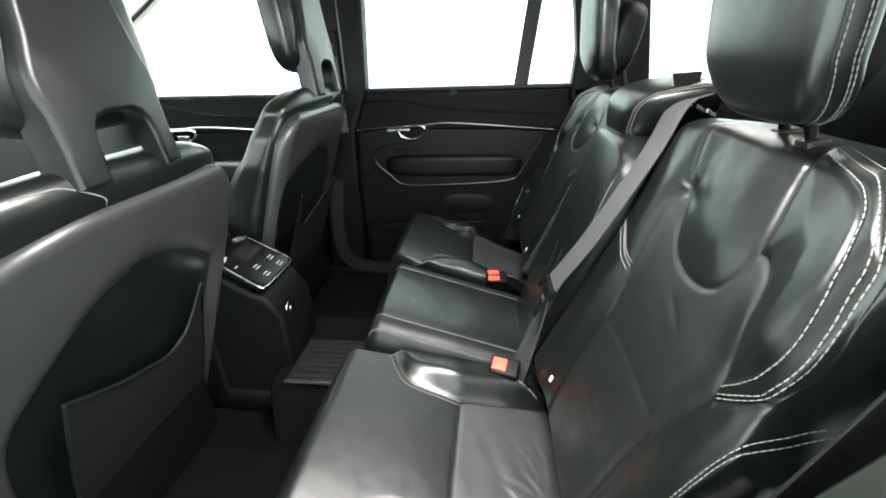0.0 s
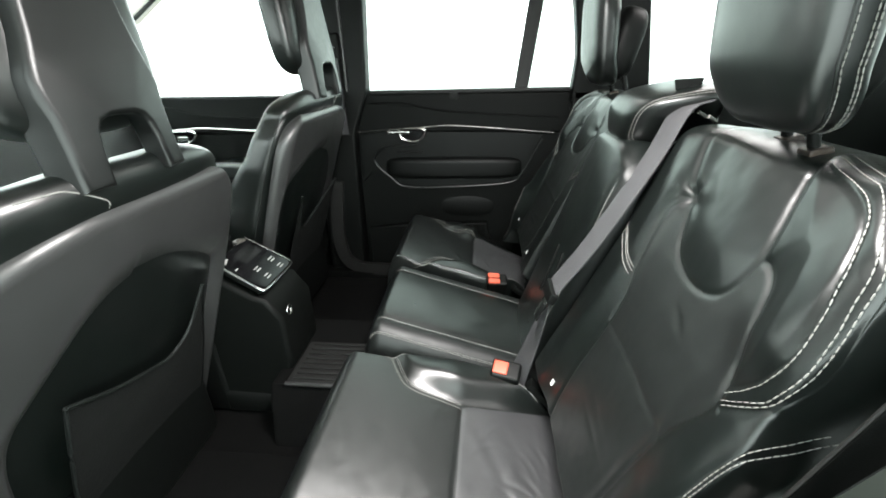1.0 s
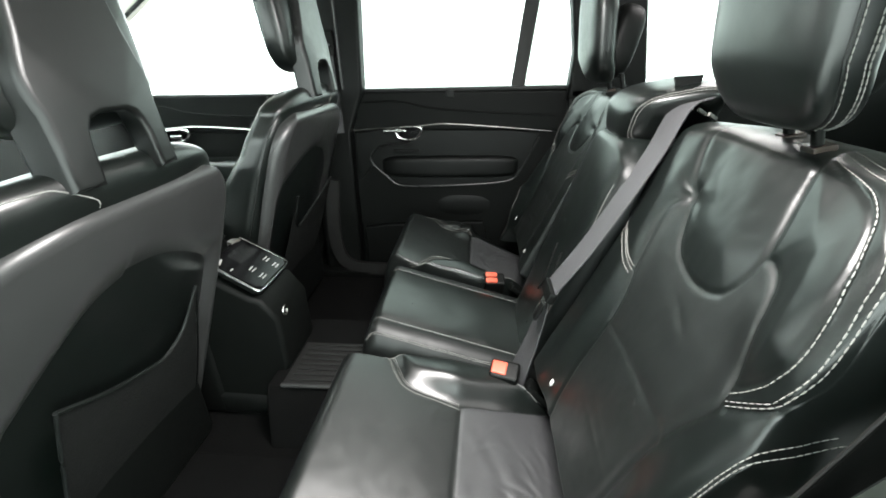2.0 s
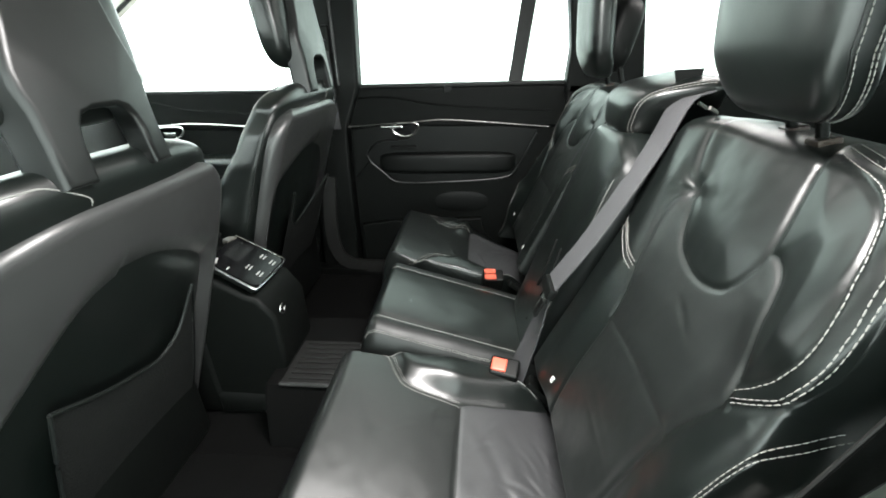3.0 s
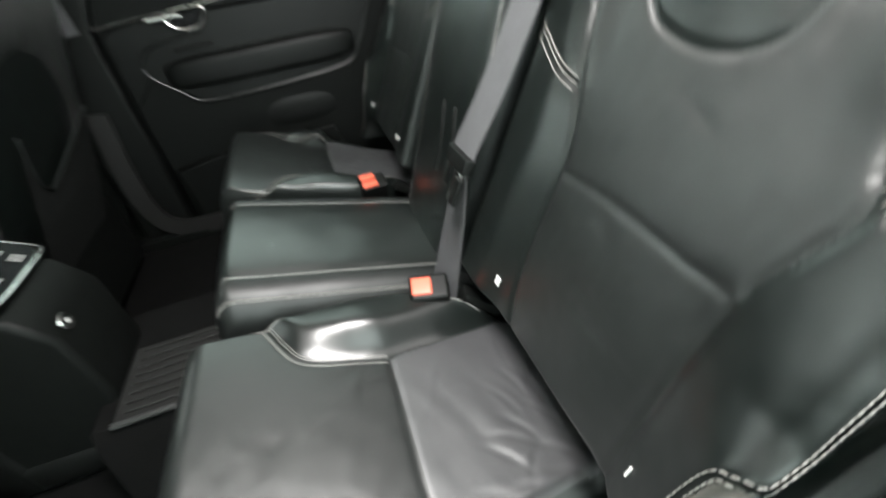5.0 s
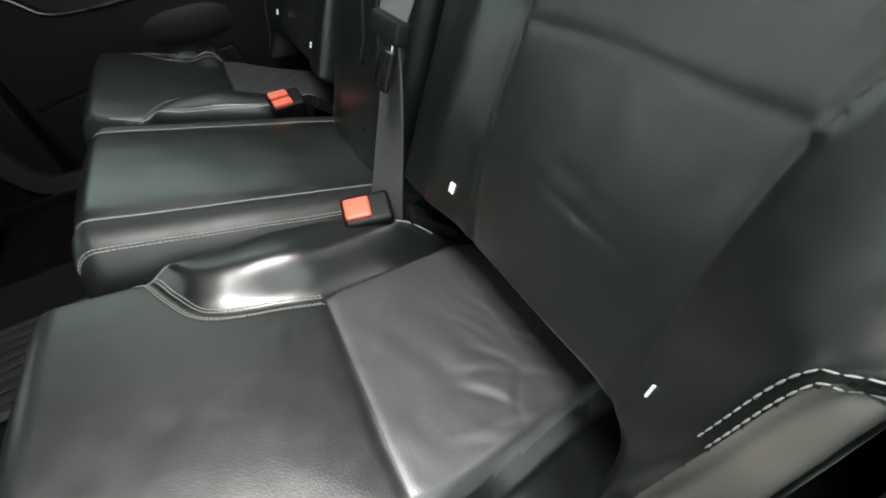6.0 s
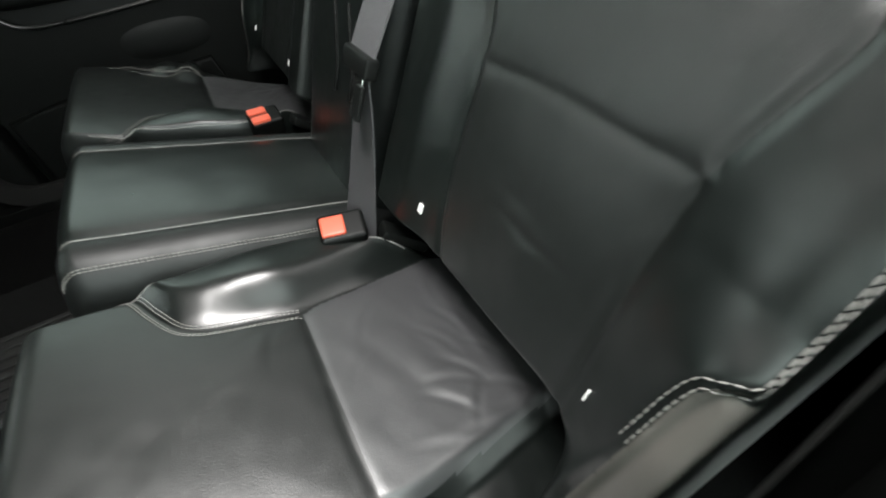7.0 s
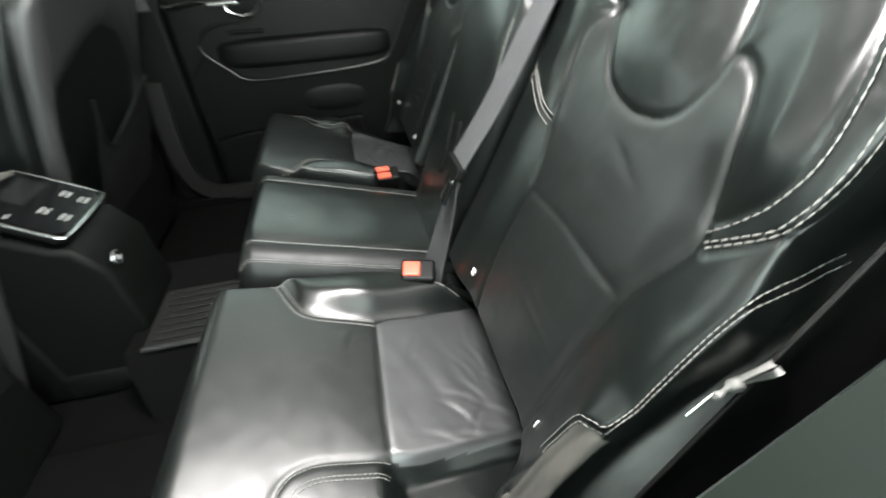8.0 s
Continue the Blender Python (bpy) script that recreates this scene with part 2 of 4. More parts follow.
def stitches(parent, line, surface, shift=0.0, pitch=0.0075, size=0.0007, label="pale dashed stitching", name="stitching"):
    """Dashes of thread along a line of (u, v); surface(u, v) gives the place. shift: beside the line."""
    p = smooth_line(line, 200)
    t = np.gradient(p, axis=0)
    t /= np.linalg.norm(t, axis=1)[:, None]
    p = p + shift * np.stack([-t[:, 1], t[:, 0]], 1)
    q = np.array([surface(a, b) for a, b in p], float)
    run = np.r_[0, np.cumsum(np.linalg.norm(np.diff(q, axis=0), axis=1))]
    verts, faces = [], []
    s = 0.0
    while s + 0.65 * pitch < run[-1]:
        a, b = (Vector([np.interp(w, run, q[:, k]) for k in range(3)]) for w in (s, s + 0.65 * pitch))
        d = (b - a).normalized()
        side = d.cross(Vector((0.3, 0.2, 1))).normalized()
        up = side.cross(d)
        o = len(verts)
        for w, f in ((a - d * size, 0.35), (a + d * size, 1), (b - d * size, 1), (b + d * size, 0.35)):
            for k in range(5):
                g = 2 * math.pi * k / 5
                verts.append(w + size * f * (math.cos(g) * side + math.sin(g) * up))
        for i in range(3):
            for k in range(5):
                l = (k + 1) % 5
                faces.append((o + 5 * i + k, o + 5 * i + l, o + 5 * i + 5 + l, o + 5 * i + 5 + k))
        s += pitch
    return part(name, soup(verts, faces), THREAD, parent, label)


# ---- rear seat, outer place: u towards the car's middle, from the seat's own middle ----
BACK_A, BACK_O, BACK_R, BACK_D, BACK_L = 0.207, 0.19, 0.013, 0.17, 0.16
S_IN = smooth_line([(0.06, 0.23), (0.072, 0.285), (0.086, 0.32), (0.096, 0.36), (0.099, 0.41), (0.099, 0.468), (0.107, 0.505), (0.118, 0.535), (0.126, 0.558), (0.131, 0.59), (0.134, 0.62), (0.131, 0.645), (0.112, 0.665)], 60)
S_OUT = smooth_line([(-0.12, 0.23), (-0.119, 0.311), (-0.117, 0.386), (-0.119, 0.468), (-0.13, 0.51), (-0.14, 0.545), (-0.131, 0.575), (-0.121, 0.6), (-0.11, 0.622), (-0.1, 0.637), (-0.088, 0.649), (-0.07, 0.657), (-0.058, 0.655)], 70)
S_MID = [(0.099, 0.468), (0.04, 0.471), (-0.015, 0.471), (-0.07, 0.468), (-0.119, 0.468)]
BIB = smooth_line([(0.155, 0.83), (0.149, 0.775), (0.134, 0.71), (0.111, 0.667), (0.088, 0.63), (0.066, 0.608), (0.045, 0.599), (0.02, 0.594), (-0.005, 0.5935), (-0.026, 0.597), (-0.044, 0.606), (-0.053, 0.621), (-0.058, 0.64), (-0.058, 0.657), (-0.052, 0.681), (-0.043, 0.707), (-0.036, 0.729), (-0.032, 0.746), (-0.023, 0.764), (-0.01, 0.785), (0.0, 0.83)], 90)
# round the outer edge the lines count along the padding
ROW_ONE = smooth_line([(-0.14, 0.553), (-0.145, 0.557), (-0.154, 0.565), (-0.162, 0.573), (-0.172, 0.585), (-0.1775, 0.597), (-0.1815, 0.609), (-0.182, 0.622), (-0.179, 0.643), (-0.1755, 0.66), (-0.171, 0.68), (-0.166, 0.695), (-0.16, 0.711), (-0.148, 0.727), (-0.135, 0.735), (-0.107, 0.74), (-0.079, 0.749), (-0.045, 0.759), (-0.03, 0.766)], 80)
ROW_TWO = smooth_line([(-0.143, 0.547), (-0.15, 0.552), (-0.168, 0.565), (-0.188, 0.579), (-0.197, 0.591), (-0.205, 0.604), (-0.208, 0.621), (-0.2, 0.647), (-0.196, 0.665), (-0.19, 0.685), (-0.184, 0.705), (-0.178, 0.727), (-0.164, 0.746), (-0.145, 0.75), (-0.121, 0.752), (-0.079, 0.76), (-0.018, 0.779)], 80)
S_TWO = smooth_line([(-0.148, 0.543), (-0.155, 0.549), (-0.172, 0.561), (-0.192, 0.575), (-0.208, 0.585), (-0.218, 0.596), (-0.226, 0.613), (-0.2255, 0.628), (-0.222, 0.647), (-0.215, 0.669), (-0.207, 0.695), (-0.199, 0.72), (-0.191, 0.74), (-0.174, 0.755), (-0.155, 0.76), (-0.13, 0.764), (-0.08, 0.776), (-0.01, 0.796)], 80)


def beside(line, d):
    """The line moved sideways by d."""
    t = np.gradient(line, axis=0)
    t /= np.linalg.norm(t, axis=1)[:, None]
    return line + d * np.stack([-t[:, 1], t[:, 0]], 1)


S_ONE = beside(ROW_ONE, -0.006)
ROW_THREE = 0.42 * ROW_TWO + 0.58 * S_TWO
S_SIX = smooth_line([(-0.19, 0.5755), (-0.206, 0.577), (-0.231, 0.579), (-0.25, 0.582), (-0.266, 0.587), (-0.277, 0.597), (-0.3, 0.615)], 24)
S_SEV = smooth_line([(-0.158, 0.25), (-0.163, 0.304), (-0.167, 0.342), (-0.171, 0.38), (-0.176, 0.397), (-0.186, 0.404), (-0.199, 0.407), (-0.206, 0.414), (-0.206, 0.428), (-0.204, 0.45), (-0.202, 0.472), (-0.2, 0.494), (-0.199, 0.512), (-0.202, 0.527), (-0.214, 0.538), (-0.231, 0.547), (-0.25, 0.558), (-0.265, 0.571), (-0.275, 0.581)], 90)
S_SHO = smooth_line([(0.225, 0.585), (0.2, 0.574), (0.176, 0.562), (0.148, 0.55), (0.124, 0.543)], 20)


OVAL = [tuple(p) for p in S_ONE] + [(-0.032, 0.746), (-0.043, 0.707), (-0.052, 0.681), (-0.058, 0.657), (-0.07, 0.657), (-0.088, 0.649), (-0.11, 0.622), (-0.131, 0.575), (-0.14, 0.548)]


def back_x(z):
    return 0.171 + 0.45 * (z - 0.313)


edge_a = np.linspace(-0.5, 0, 2001)
_th = np.clip((-edge_a - BACK_O) / BACK_L, 0, 1) * math.pi / 2
_k = np.hanning(281)
_k /= _k.sum()
EDGE = [np.convolve(np.pad(v, 140, "reflect", reflect_type="odd"), _k, "valid") for v in (-np.minimum(-edge_a, BACK_O) - BACK_R * np.sin(_th), BACK_D * (1 - np.cos(_th)))]


def back_front(a):
    """From the way round the padding to u and the fall of its edge, softly turned on the outer side."""
    th = np.clip((np.abs(a) - BACK_A) / BACK_L, 0, 1) * math.pi / 2
    u = np.minimum(a, BACK_A) + BACK_R * np.sin(th)
    return np.where(a < 0, np.interp(a, edge_a, EDGE[0]), u), np.where(a < 0, np.interp(a, edge_a, EDGE[1]), BACK_D * (1 - np.cos(th)))


def back_round(u):
    s = np.clip((np.abs(u) - BACK_A) / BACK_R, 0, 1)
    return np.where(u < 0, np.interp(u, EDGE[0], edge_a), np.minimum(u, BACK_A) + BACK_L * np.arcsin(s) * 2 / math.pi)


BACK_SEAMS = [S_IN, S_OUT, S_MID, BIB, S_ONE, S_TWO, S_SHO, S_SIX, S_SEV]


def back_height(a, z, d):
    u, fall = back_front(a)
    top = np.clip((z - 0.735) / 0.115, 0, 1)
    up = step((z - 0.56) / 0.06)
    h = (1 - up) * ((0.042 - 0.024 * step((z - 0.42) / 0.16)) * 0.64 * step((-u - 0.095) / 0.085) + 0.016 * step((0.44 - z) / 0.05) * step((-u - 0.125) / 0.06) * step((z - 0.25) / 0.1)) + up * (0.024 * step((-u - 0.07) / 0.11) - 0.012 * step((-u - 0.15) / 0.07)) + 0.012 * step((u - 0.1) / 0.06)
    bib = inside(u, z, [tuple(p) for p in BIB] + [(0.0, 0.9), (0.155, 0.9)])
    db = far_from(u, z, BIB)[0]
    h = h + np.where(bib, 0.006 * step(db / 0.06), 0) * step((0.80 - z) / 0.1)
    oval = inside(u, z, OVAL)
    h = h + np.where(oval, 0.005 * step(d / 0.05), 0)
    h = h + 0.0008 * (1 - np.exp(-d / 0.02)) - 0.0026 * np.exp(-(d / 0.004) ** 2)
    h = h + 0.0016 * np.exp(-(far_from(u, z, S_MID)[0] / 0.004) ** 2)
    h = h + 0.0011 * relief(u, z, 18, 3.1) + 0.0003 * relief(u, z, 60, 7.7)
    for cu, cz, du, dz, deep, wide, run in ((-0.02, 0.556, 0.75, 0.3, 0.0012, 0.004, 0.018), (-0.03, 0.372, 1.0, 0.05, 0.0009, 0.004, 0.05), (-0.01, 0.392, 1.0, 0.1, 0.0006, 0.005, 0.05)):
        along, off = (u - cu) * du + (z - cz) * dz, (z - cz) * du - (u - cu) * dz
        h = h - deep * np.exp(-(off / wide) ** 2 - (along / run) ** 2)
    sev = np.interp(z, S_SEV[:, 1], S_SEV[:, 0])
    h = h - 0.01 * step((sev - a) / 0.008) * step((0.425 - z) / 0.03)
    pinch = np.hypot(u - 0.116, z - 0.668)
    ang = np.arctan2(z - 0.668, u - 0.116)
    h = h - 0.006 * np.exp(-(pinch / 0.012) ** 2) + 0.002 * np.exp(-pinch / 0.03) * np.sin(5 * ang + 1)
    return h - fall - 0.14 * (1 - np.cos(top * math.pi / 2))


def back_place(a, z, h):
    u, fall = back_front(a)
    top = np.clip((z - 0.735) / 0.115, 0, 1)
    zz = np.where(z > 0.735, 0.735 + 0.05 * np.sin(top * math.pi / 2), z)
    zz = zz - np.where(u > 0, 0.01, 0.05) * step((np.abs(u) - 0.10) / 0.11) * step((z - 0.6) / 0.16)
    u = u + 0.018 * step((z - 0.57) / 0.07) * step((u - 0.08) / 0.12)
    u = u - 0.014 * step((0.58 - z) / 0.06) * step((-u - 0.1) / 0.08)
    under = 0.05 * np.maximum((0.29 - zz) / 0.03, 0) ** 1.5 * step((a + 0.15) / 0.035)
    return back_x(zz) - h * 0.912 + under, u, zz + h * 0.41


def back_surface(u, z, lift=0.0008):
    return back_along(float(back_round(np.array([u]))[0]), z, lift)


def back_along(a, z, lift=0.0008):
    a = np.array([a])
    d = min(float(far_from(a, np.array([z]), s)[0][0]) for s in BACK_SEAMS)
    x, y, w = back_place(a, np.array([z]), back_height(a, np.array([z]), np.array([max(d, 0.002)])) + lift)
    return float(x[0]), float(y[0]), float(w[0])


# cushion: x along the car, u across
C_IN = smooth_line([(-0.235, 0.215), (-0.17, 0.205), (-0.137, 0.192), (-0.117, 0.156), (-0.1, 0.129), (-0.082, 0.118), (-0.06, 0.114), (-0.03, 0.111), (0.008, 0.106)], 50)
C_OUT = smooth_line([(-0.235, -0.21), (-0.17, -0.192), (-0.135, -0.17), (-0.115, -0.143), (-0.104, -0.121), (-0.087, -0.109), (-0.06, -0.104), (0.008, -0.106)], 50)
C_CUT = [(0.009, 0.106), (0.007, 0.03), (0.005, -0.05), (0.008, -0.106)]
C_INR = smooth_line([(0.008, 0.106), (0.027, 0.115), (0.06, 0.122), (0.105, 0.134), (0.15, 0.145), (0.19, 0.157)], 30)
C_OUTR = smooth_line([(0.008, -0.106), (0.03, -0.111), (0.08, -0.104), (0.15, -0.092), (0.19, -0.085)], 30)
CUSH_SEAMS = [C_IN, C_OUT, C_CUT, C_INR, C_OUTR]


# creases of the worn insert: place, direction, depth
CREASES = [(0.10, -0.05, 0.7, -0.7, 0.0016), (0.13, -0.02, 0.6, -0.8, 0.0014), (0.075, -0.085, 0.9, -0.4, 0.0012), (0.06, 0.07, 0.5, 0.85, 0.0012), (0.15, 0.04, 0.3, -0.95, 0.0014), (0.045, 0.03, 0.75, 0.65, 0.0008), (0.115, -0.085, 0.95, -0.2, 0.0016), (-0.08, 0.03, 0.8, 0.6, 0.0005), (-0.03, 0.075, 0.3, 0.95, 0.0008),
           (0.174, -0.018, 0.5, -0.85, 0.0018), (0.164, -0.057, 0.8, -0.6, 0.0018), (0.172, 0.029, 0.2, -1.0, 0.0014), (0.162, -0.08, 0.9, -0.3, 0.0016), (0.114, -0.029, 0.9, -0.4, 0.0014), (0.128, 0.015, 0.4, -0.9, 0.0014), (0.124, -0.059, 0.6, 0.8, 0.0012), (0.156, 0.098, 0.2, 1.0, 0.001), (0.18, 0.054, 0.7, 0.7, 0.0012), (-0.019, 0.076, 0.9, 0.3, 0.0007), (-0.033, 0.097, 0.9, 0.2, 0.0007)]


# foot of the raised wing, the seam line with its corners softened
_x = np.linspace(-0.3, 0.3, 601)
_w = np.where(_x < 0.008, np.interp(_x, C_IN[:, 0], C_IN[:, 1]), np.interp(_x, C_INR[:, 0], C_INR[:, 1]))
_k = np.exp(-(np.arange(-60, 61) / 22.0) ** 2)
_s = np.convolve(np.pad(_w, 60, "edge"), _k / _k.sum(), "valid")
_m = step((_x + 0.075) / 0.05)
WING = (_x, _w * (1 - _m) + _s * _m)
CUSH_SIDE = smooth_line([(-0.27, 0.15), (-0.24, 0.17), (-0.18, 0.19), (-0.06, 0.212), (0.02, 0.220), (0.055, 0.215), (0.09, 0.198), (0.13, 0.18), (0.2, 0.155)], 80)


def cush_edge(x):
    """Half the cushion's width along its length."""
    return np.interp(x, CUSH_SIDE[:, 0], CUSH_SIDE[:, 1])


def cush_place(s, w, h):
    """s: along, past the front edge down its face; w: across, -1 to 1 on top, past that down the side."""
    top = np.clip((-0.195 - s) / 0.17, 0, 1) * math.pi / 2
    x = np.where(s < -0.195, -0.195 - 0.06 * np.sin(top), s)
    drop = 0.2 * (1 - np.cos(top))
    half = cush_edge(x) + 0.012 * (1 - np.cos(top))
    over = np.clip(np.abs(w) - 0.93, 0, 0.4) / 0.4 * math.pi / 2
    u = np.sign(w) * half * (np.minimum(np.abs(w), 0.93) + 0.07 * np.sin(over))
    z = 0.27 - 0.33 * x - drop - 0.12 * (1 - np.cos(over)) + h
    return x + 0.3 * h, u, z


def cush_uv(s, w):
    x = np.maximum(s, -0.255)
    return x, w * cush_edge(x)


STAR = []


def cush_height(s, w, d):
    x, u = cush_uv(s, w)
    du = np.full(s.shape, 9.0)
    for l in CUSH_SEAMS:
        du = np.minimum(du, far_from(x, u, l)[0])
    h = 0.003 * (1 - np.exp(-du / 0.08)) - 0.0016 * np.exp(-(du / 0.0035) ** 2)
    wing = np.abs(u) - np.interp(x, WING[0], WING[1])
    h = h + (u > 0) * step(wing / 0.05) * (0.016 + 0.10 * 0.04 * np.log1p(np.exp((x + 0.04) / 0.04)) * step((0.24 - x) / 0.12) - 2.0 * np.maximum(wing - 0.05, 0) ** 2 + 0.01 * np.exp(-((x + 0.025) / 0.05) ** 2)) - 0.004
    rim = np.interp(x, C_OUTR[:, 0], C_OUTR[:, 1])
    h = h - 0.03 * step((rim + 0.012 - u) / 0.03) * step((x + 0.01) / 0.04) - 0.006 * (u / 0.19) ** 4 * step((0.05 - x) / 0.1)
    seat = np.exp(-((x - 0.09) / 0.09) ** 2 - (u / 0.09) ** 2)
    h = h + 0.0013 * seat * relief(x + 0.4 * u, 0.35 * u, 45, 2.2) + 0.0008 * relief(x, u, 9, 5.5) + 0.0002 * relief(x, u, 50, 8.5)
    h = h - 0.001 * np.exp(-np.hypot(x + 0.124, u - 0.014) / 0.012)
    for cx, cu in STAR:
        r, ang = np.hypot(x - cx, u - cu), np.arctan2(u - cu, x - cx)
        h = h + 0.022 * np.exp(-((x - 0.02) / 0.08) ** 2 - ((u + 0.15) / 0.045) ** 2) - 0.005 * np.exp(-(r / 0.012) ** 2) + 0.009 * np.exp(-((r - 0.045) / 0.03) ** 2) * (0.5 + 0.5 * np.sin(5 * ang + 0.6 * np.sin(2 * ang)))
    for cx, cu, dx, du2, deep in CREASES:
        along, off = (x - cx) * dx + (u - cu) * du2, (u - cu) * dx - (x - cx) * du2 + 6 * ((x - cx) * dx + (u - cu) * du2) ** 2
        h = h - 0.6 * deep * (np.exp(-(off / 0.004) ** 2) - 0.7 * np.exp(-((off - 0.008) / 0.006) ** 2)) * np.exp(-(along / 0.024) ** 2)
    return h


def cush_surface(x, u, lift=0.0008):
    s, w = np.array([float(x)]), np.array([u / float(cush_edge(x))])
    a, b, c = cush_place(s, w, cush_height(s, w, None) + lift)
    return float(a[0]), float(b[0]), float(c[0])


def make_rear_seat(at):
    seat = thing("rear_seat", at, "black leather outer rear seat with pale stitching and headrest", "car seat", "rear seats")
    us = np.concatenate([np.linspace(-0.367, -0.207, 60)[:-1], np.linspace(-0.207, 0.207, 200), np.linspace(0.207, 0.367, 50)[1:]])
    vs = np.concatenate([np.linspace(0.225, 0.735, 240), np.linspace(0.735, 0.85, 44)[1:]])
    bib = [tuple(p) for p in BIB] + [(0.0, 0.9), (0.155, 0.9)]
    core = [tuple(p) for p in S_IN] + [tuple(p) for p in S_OUT[::-1]]
    belt = [tuple(p) for p in S_TWO] + [tuple(p) for p in S_ONE[::-1]]
    def front(a):
        return back_front(a)[0]
    upholstery(seat, us, vs, BACK_SEAMS, back_height, back_place, [
        ("upper_backrest_pad", "smooth leather pad below the headrest", lambda a, z: inside(front(a), z, bib)),
        ("lower_backrest_panel", "", lambda a, z: (z < 0.469) & (front(a) < np.interp(z, S_IN[:, 1], S_IN[:, 0])) & (front(a) > np.interp(z, S_OUT[:34, 1], S_OUT[:34, 0])), LEATHER_WORN),
        ("middle_backrest_panel", "", lambda a, z: (z >= 0.469) & inside(front(a), z, core), LEATHER_WORN),
        ("shoulder_pad", "", lambda a, z: (front(a) > 0.0) & (z > np.interp(a, S_SHO[::-1, 0], S_SHO[::-1, 1]))),
        ("inner_bolster", "", lambda a, z: front(a) > 0.0),
        ("stitched_band", "leather band between two rows of stitching", lambda a, z: inside(a, z, belt)),
        ("upper_bolster", "", lambda a, z: inside(front(a), z, OVAL)),
        ("lower_bolster", "", lambda a, z: (z < 0.585) & (a > np.interp(z, S_SEV[:, 1], S_SEV[:, 0]))),
        ("side_trim", "smooth grey plastic side trim", lambda a, z: (z < 0.4) & (a > np.interp(z, S_SEV[:, 1], S_SEV[:, 0]) - 0.045), TRIM_GREY),
        ("side_panel", "", lambda a, z: front(a) < 1)], LEATHER)
    for row in (ROW_ONE, ROW_TWO, ROW_THREE):
        stitches(seat, row, back_along)
    for k in (-0.004, 0.004):
        row = beside(S_SEV, k)
        row = np.where(S_SEV[:, 1:] < 0.4, beside(S_SEV, 0.6 * k - 0.0035), row)
        stitches(seat, row[20:], back_along, 0, 0.0065, 0.0006)
    for k in (-0.006, 0.0, 0.006):
        stitches(seat, beside(S_SHO, k), back_along, 0, 0.006, 0.0007)
    # the back of the backrest
    part("backrest_shell", moved(box(-0.02, 0.02, -0.2, 0.2, -0.24, 0.24, 0.015), pose(0.375, 0, 0.47, 0, 24, 0)), DARK_PLASTIC, seat)
    # dark box added to stop light showing through below the backrest
    part("seat_back_foot", box(0.235, 0.29, -0.195, 0.2, 0.02, 0.29, 0.01), DARK_PLASTIC, seat)
    # cushion
    ss = np.concatenate([np.linspace(-0.365, -0.195, 28)[:-1], np.linspace(-0.195, 0.24, 165)])
    ws = np.concatenate([np.linspace(-1.33, -0.93, 16)[:-1], np.linspace(-0.93, 0.93, 140), np.linspace(0.93, 1.33, 16)[1:]])
    def lane(s, w, side):
        x, u = cush_uv(s, w)
        c, r = (C_IN, C_INR) if side > 0 else (C_OUT, C_OUTR)
        return side * (u - np.where(x < 0.008, np.interp(x, c[:, 0], c[:, 1]), np.interp(x, r[:, 0], r[:, 1])))
    upholstery(seat, ss, ws, [], cush_height, cush_place, [
        ("inner_cushion_wing", "", lambda s, w: lane(s, w, 1) > 0),
        ("outer_cushion_wing", "", lambda s, w: lane(s, w, -1) > 0),
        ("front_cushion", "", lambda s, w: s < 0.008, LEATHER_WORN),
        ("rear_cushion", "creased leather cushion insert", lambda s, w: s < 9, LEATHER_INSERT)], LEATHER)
    for k in (-0.0055, -0.003, 0.0035, 0.006):
        stitches(seat, C_IN[13:], cush_surface, k, 0.0045, 0.0005)
    for k in (-0.003, -0.016, -0.0205):
        stitches(seat, C_OUT[13:], cush_surface, k, 0.0055, 0.0006)
    # pale line drawn for the highlight on the wing's top edge
    part("edge_piping", tube([cush_surface(x, 0.985 * float(cush_edge(x)), 0.0002) for x in np.linspace(-0.18, 0.15, 60)], 0.0009, 6), PIPING, seat, "pale line painting in the highlight of the cushion edge")
    part("seat_base", box(-0.16, 0.17, -0.12, 0.15, 0.0, 0.14, 0.02), DARK_PLASTIC, seat)
    # tags by the child seat anchors
    for u in (0.121, -0.133):
        x, y, z = back_surface(u, 0.318 if u > 0 else 0.322)
        part("anchor_tag", moved(box(-0.0015, 0.0015, *((-0.004, 0.004) if u > 0 else (-0.0011, 0.0011)), -0.0055, 0.0055, 0.001), pose(x, y, z, 0, 24, 0)), TAG, seat, "small white square tag")
    make_headrest(seat)
    return seat


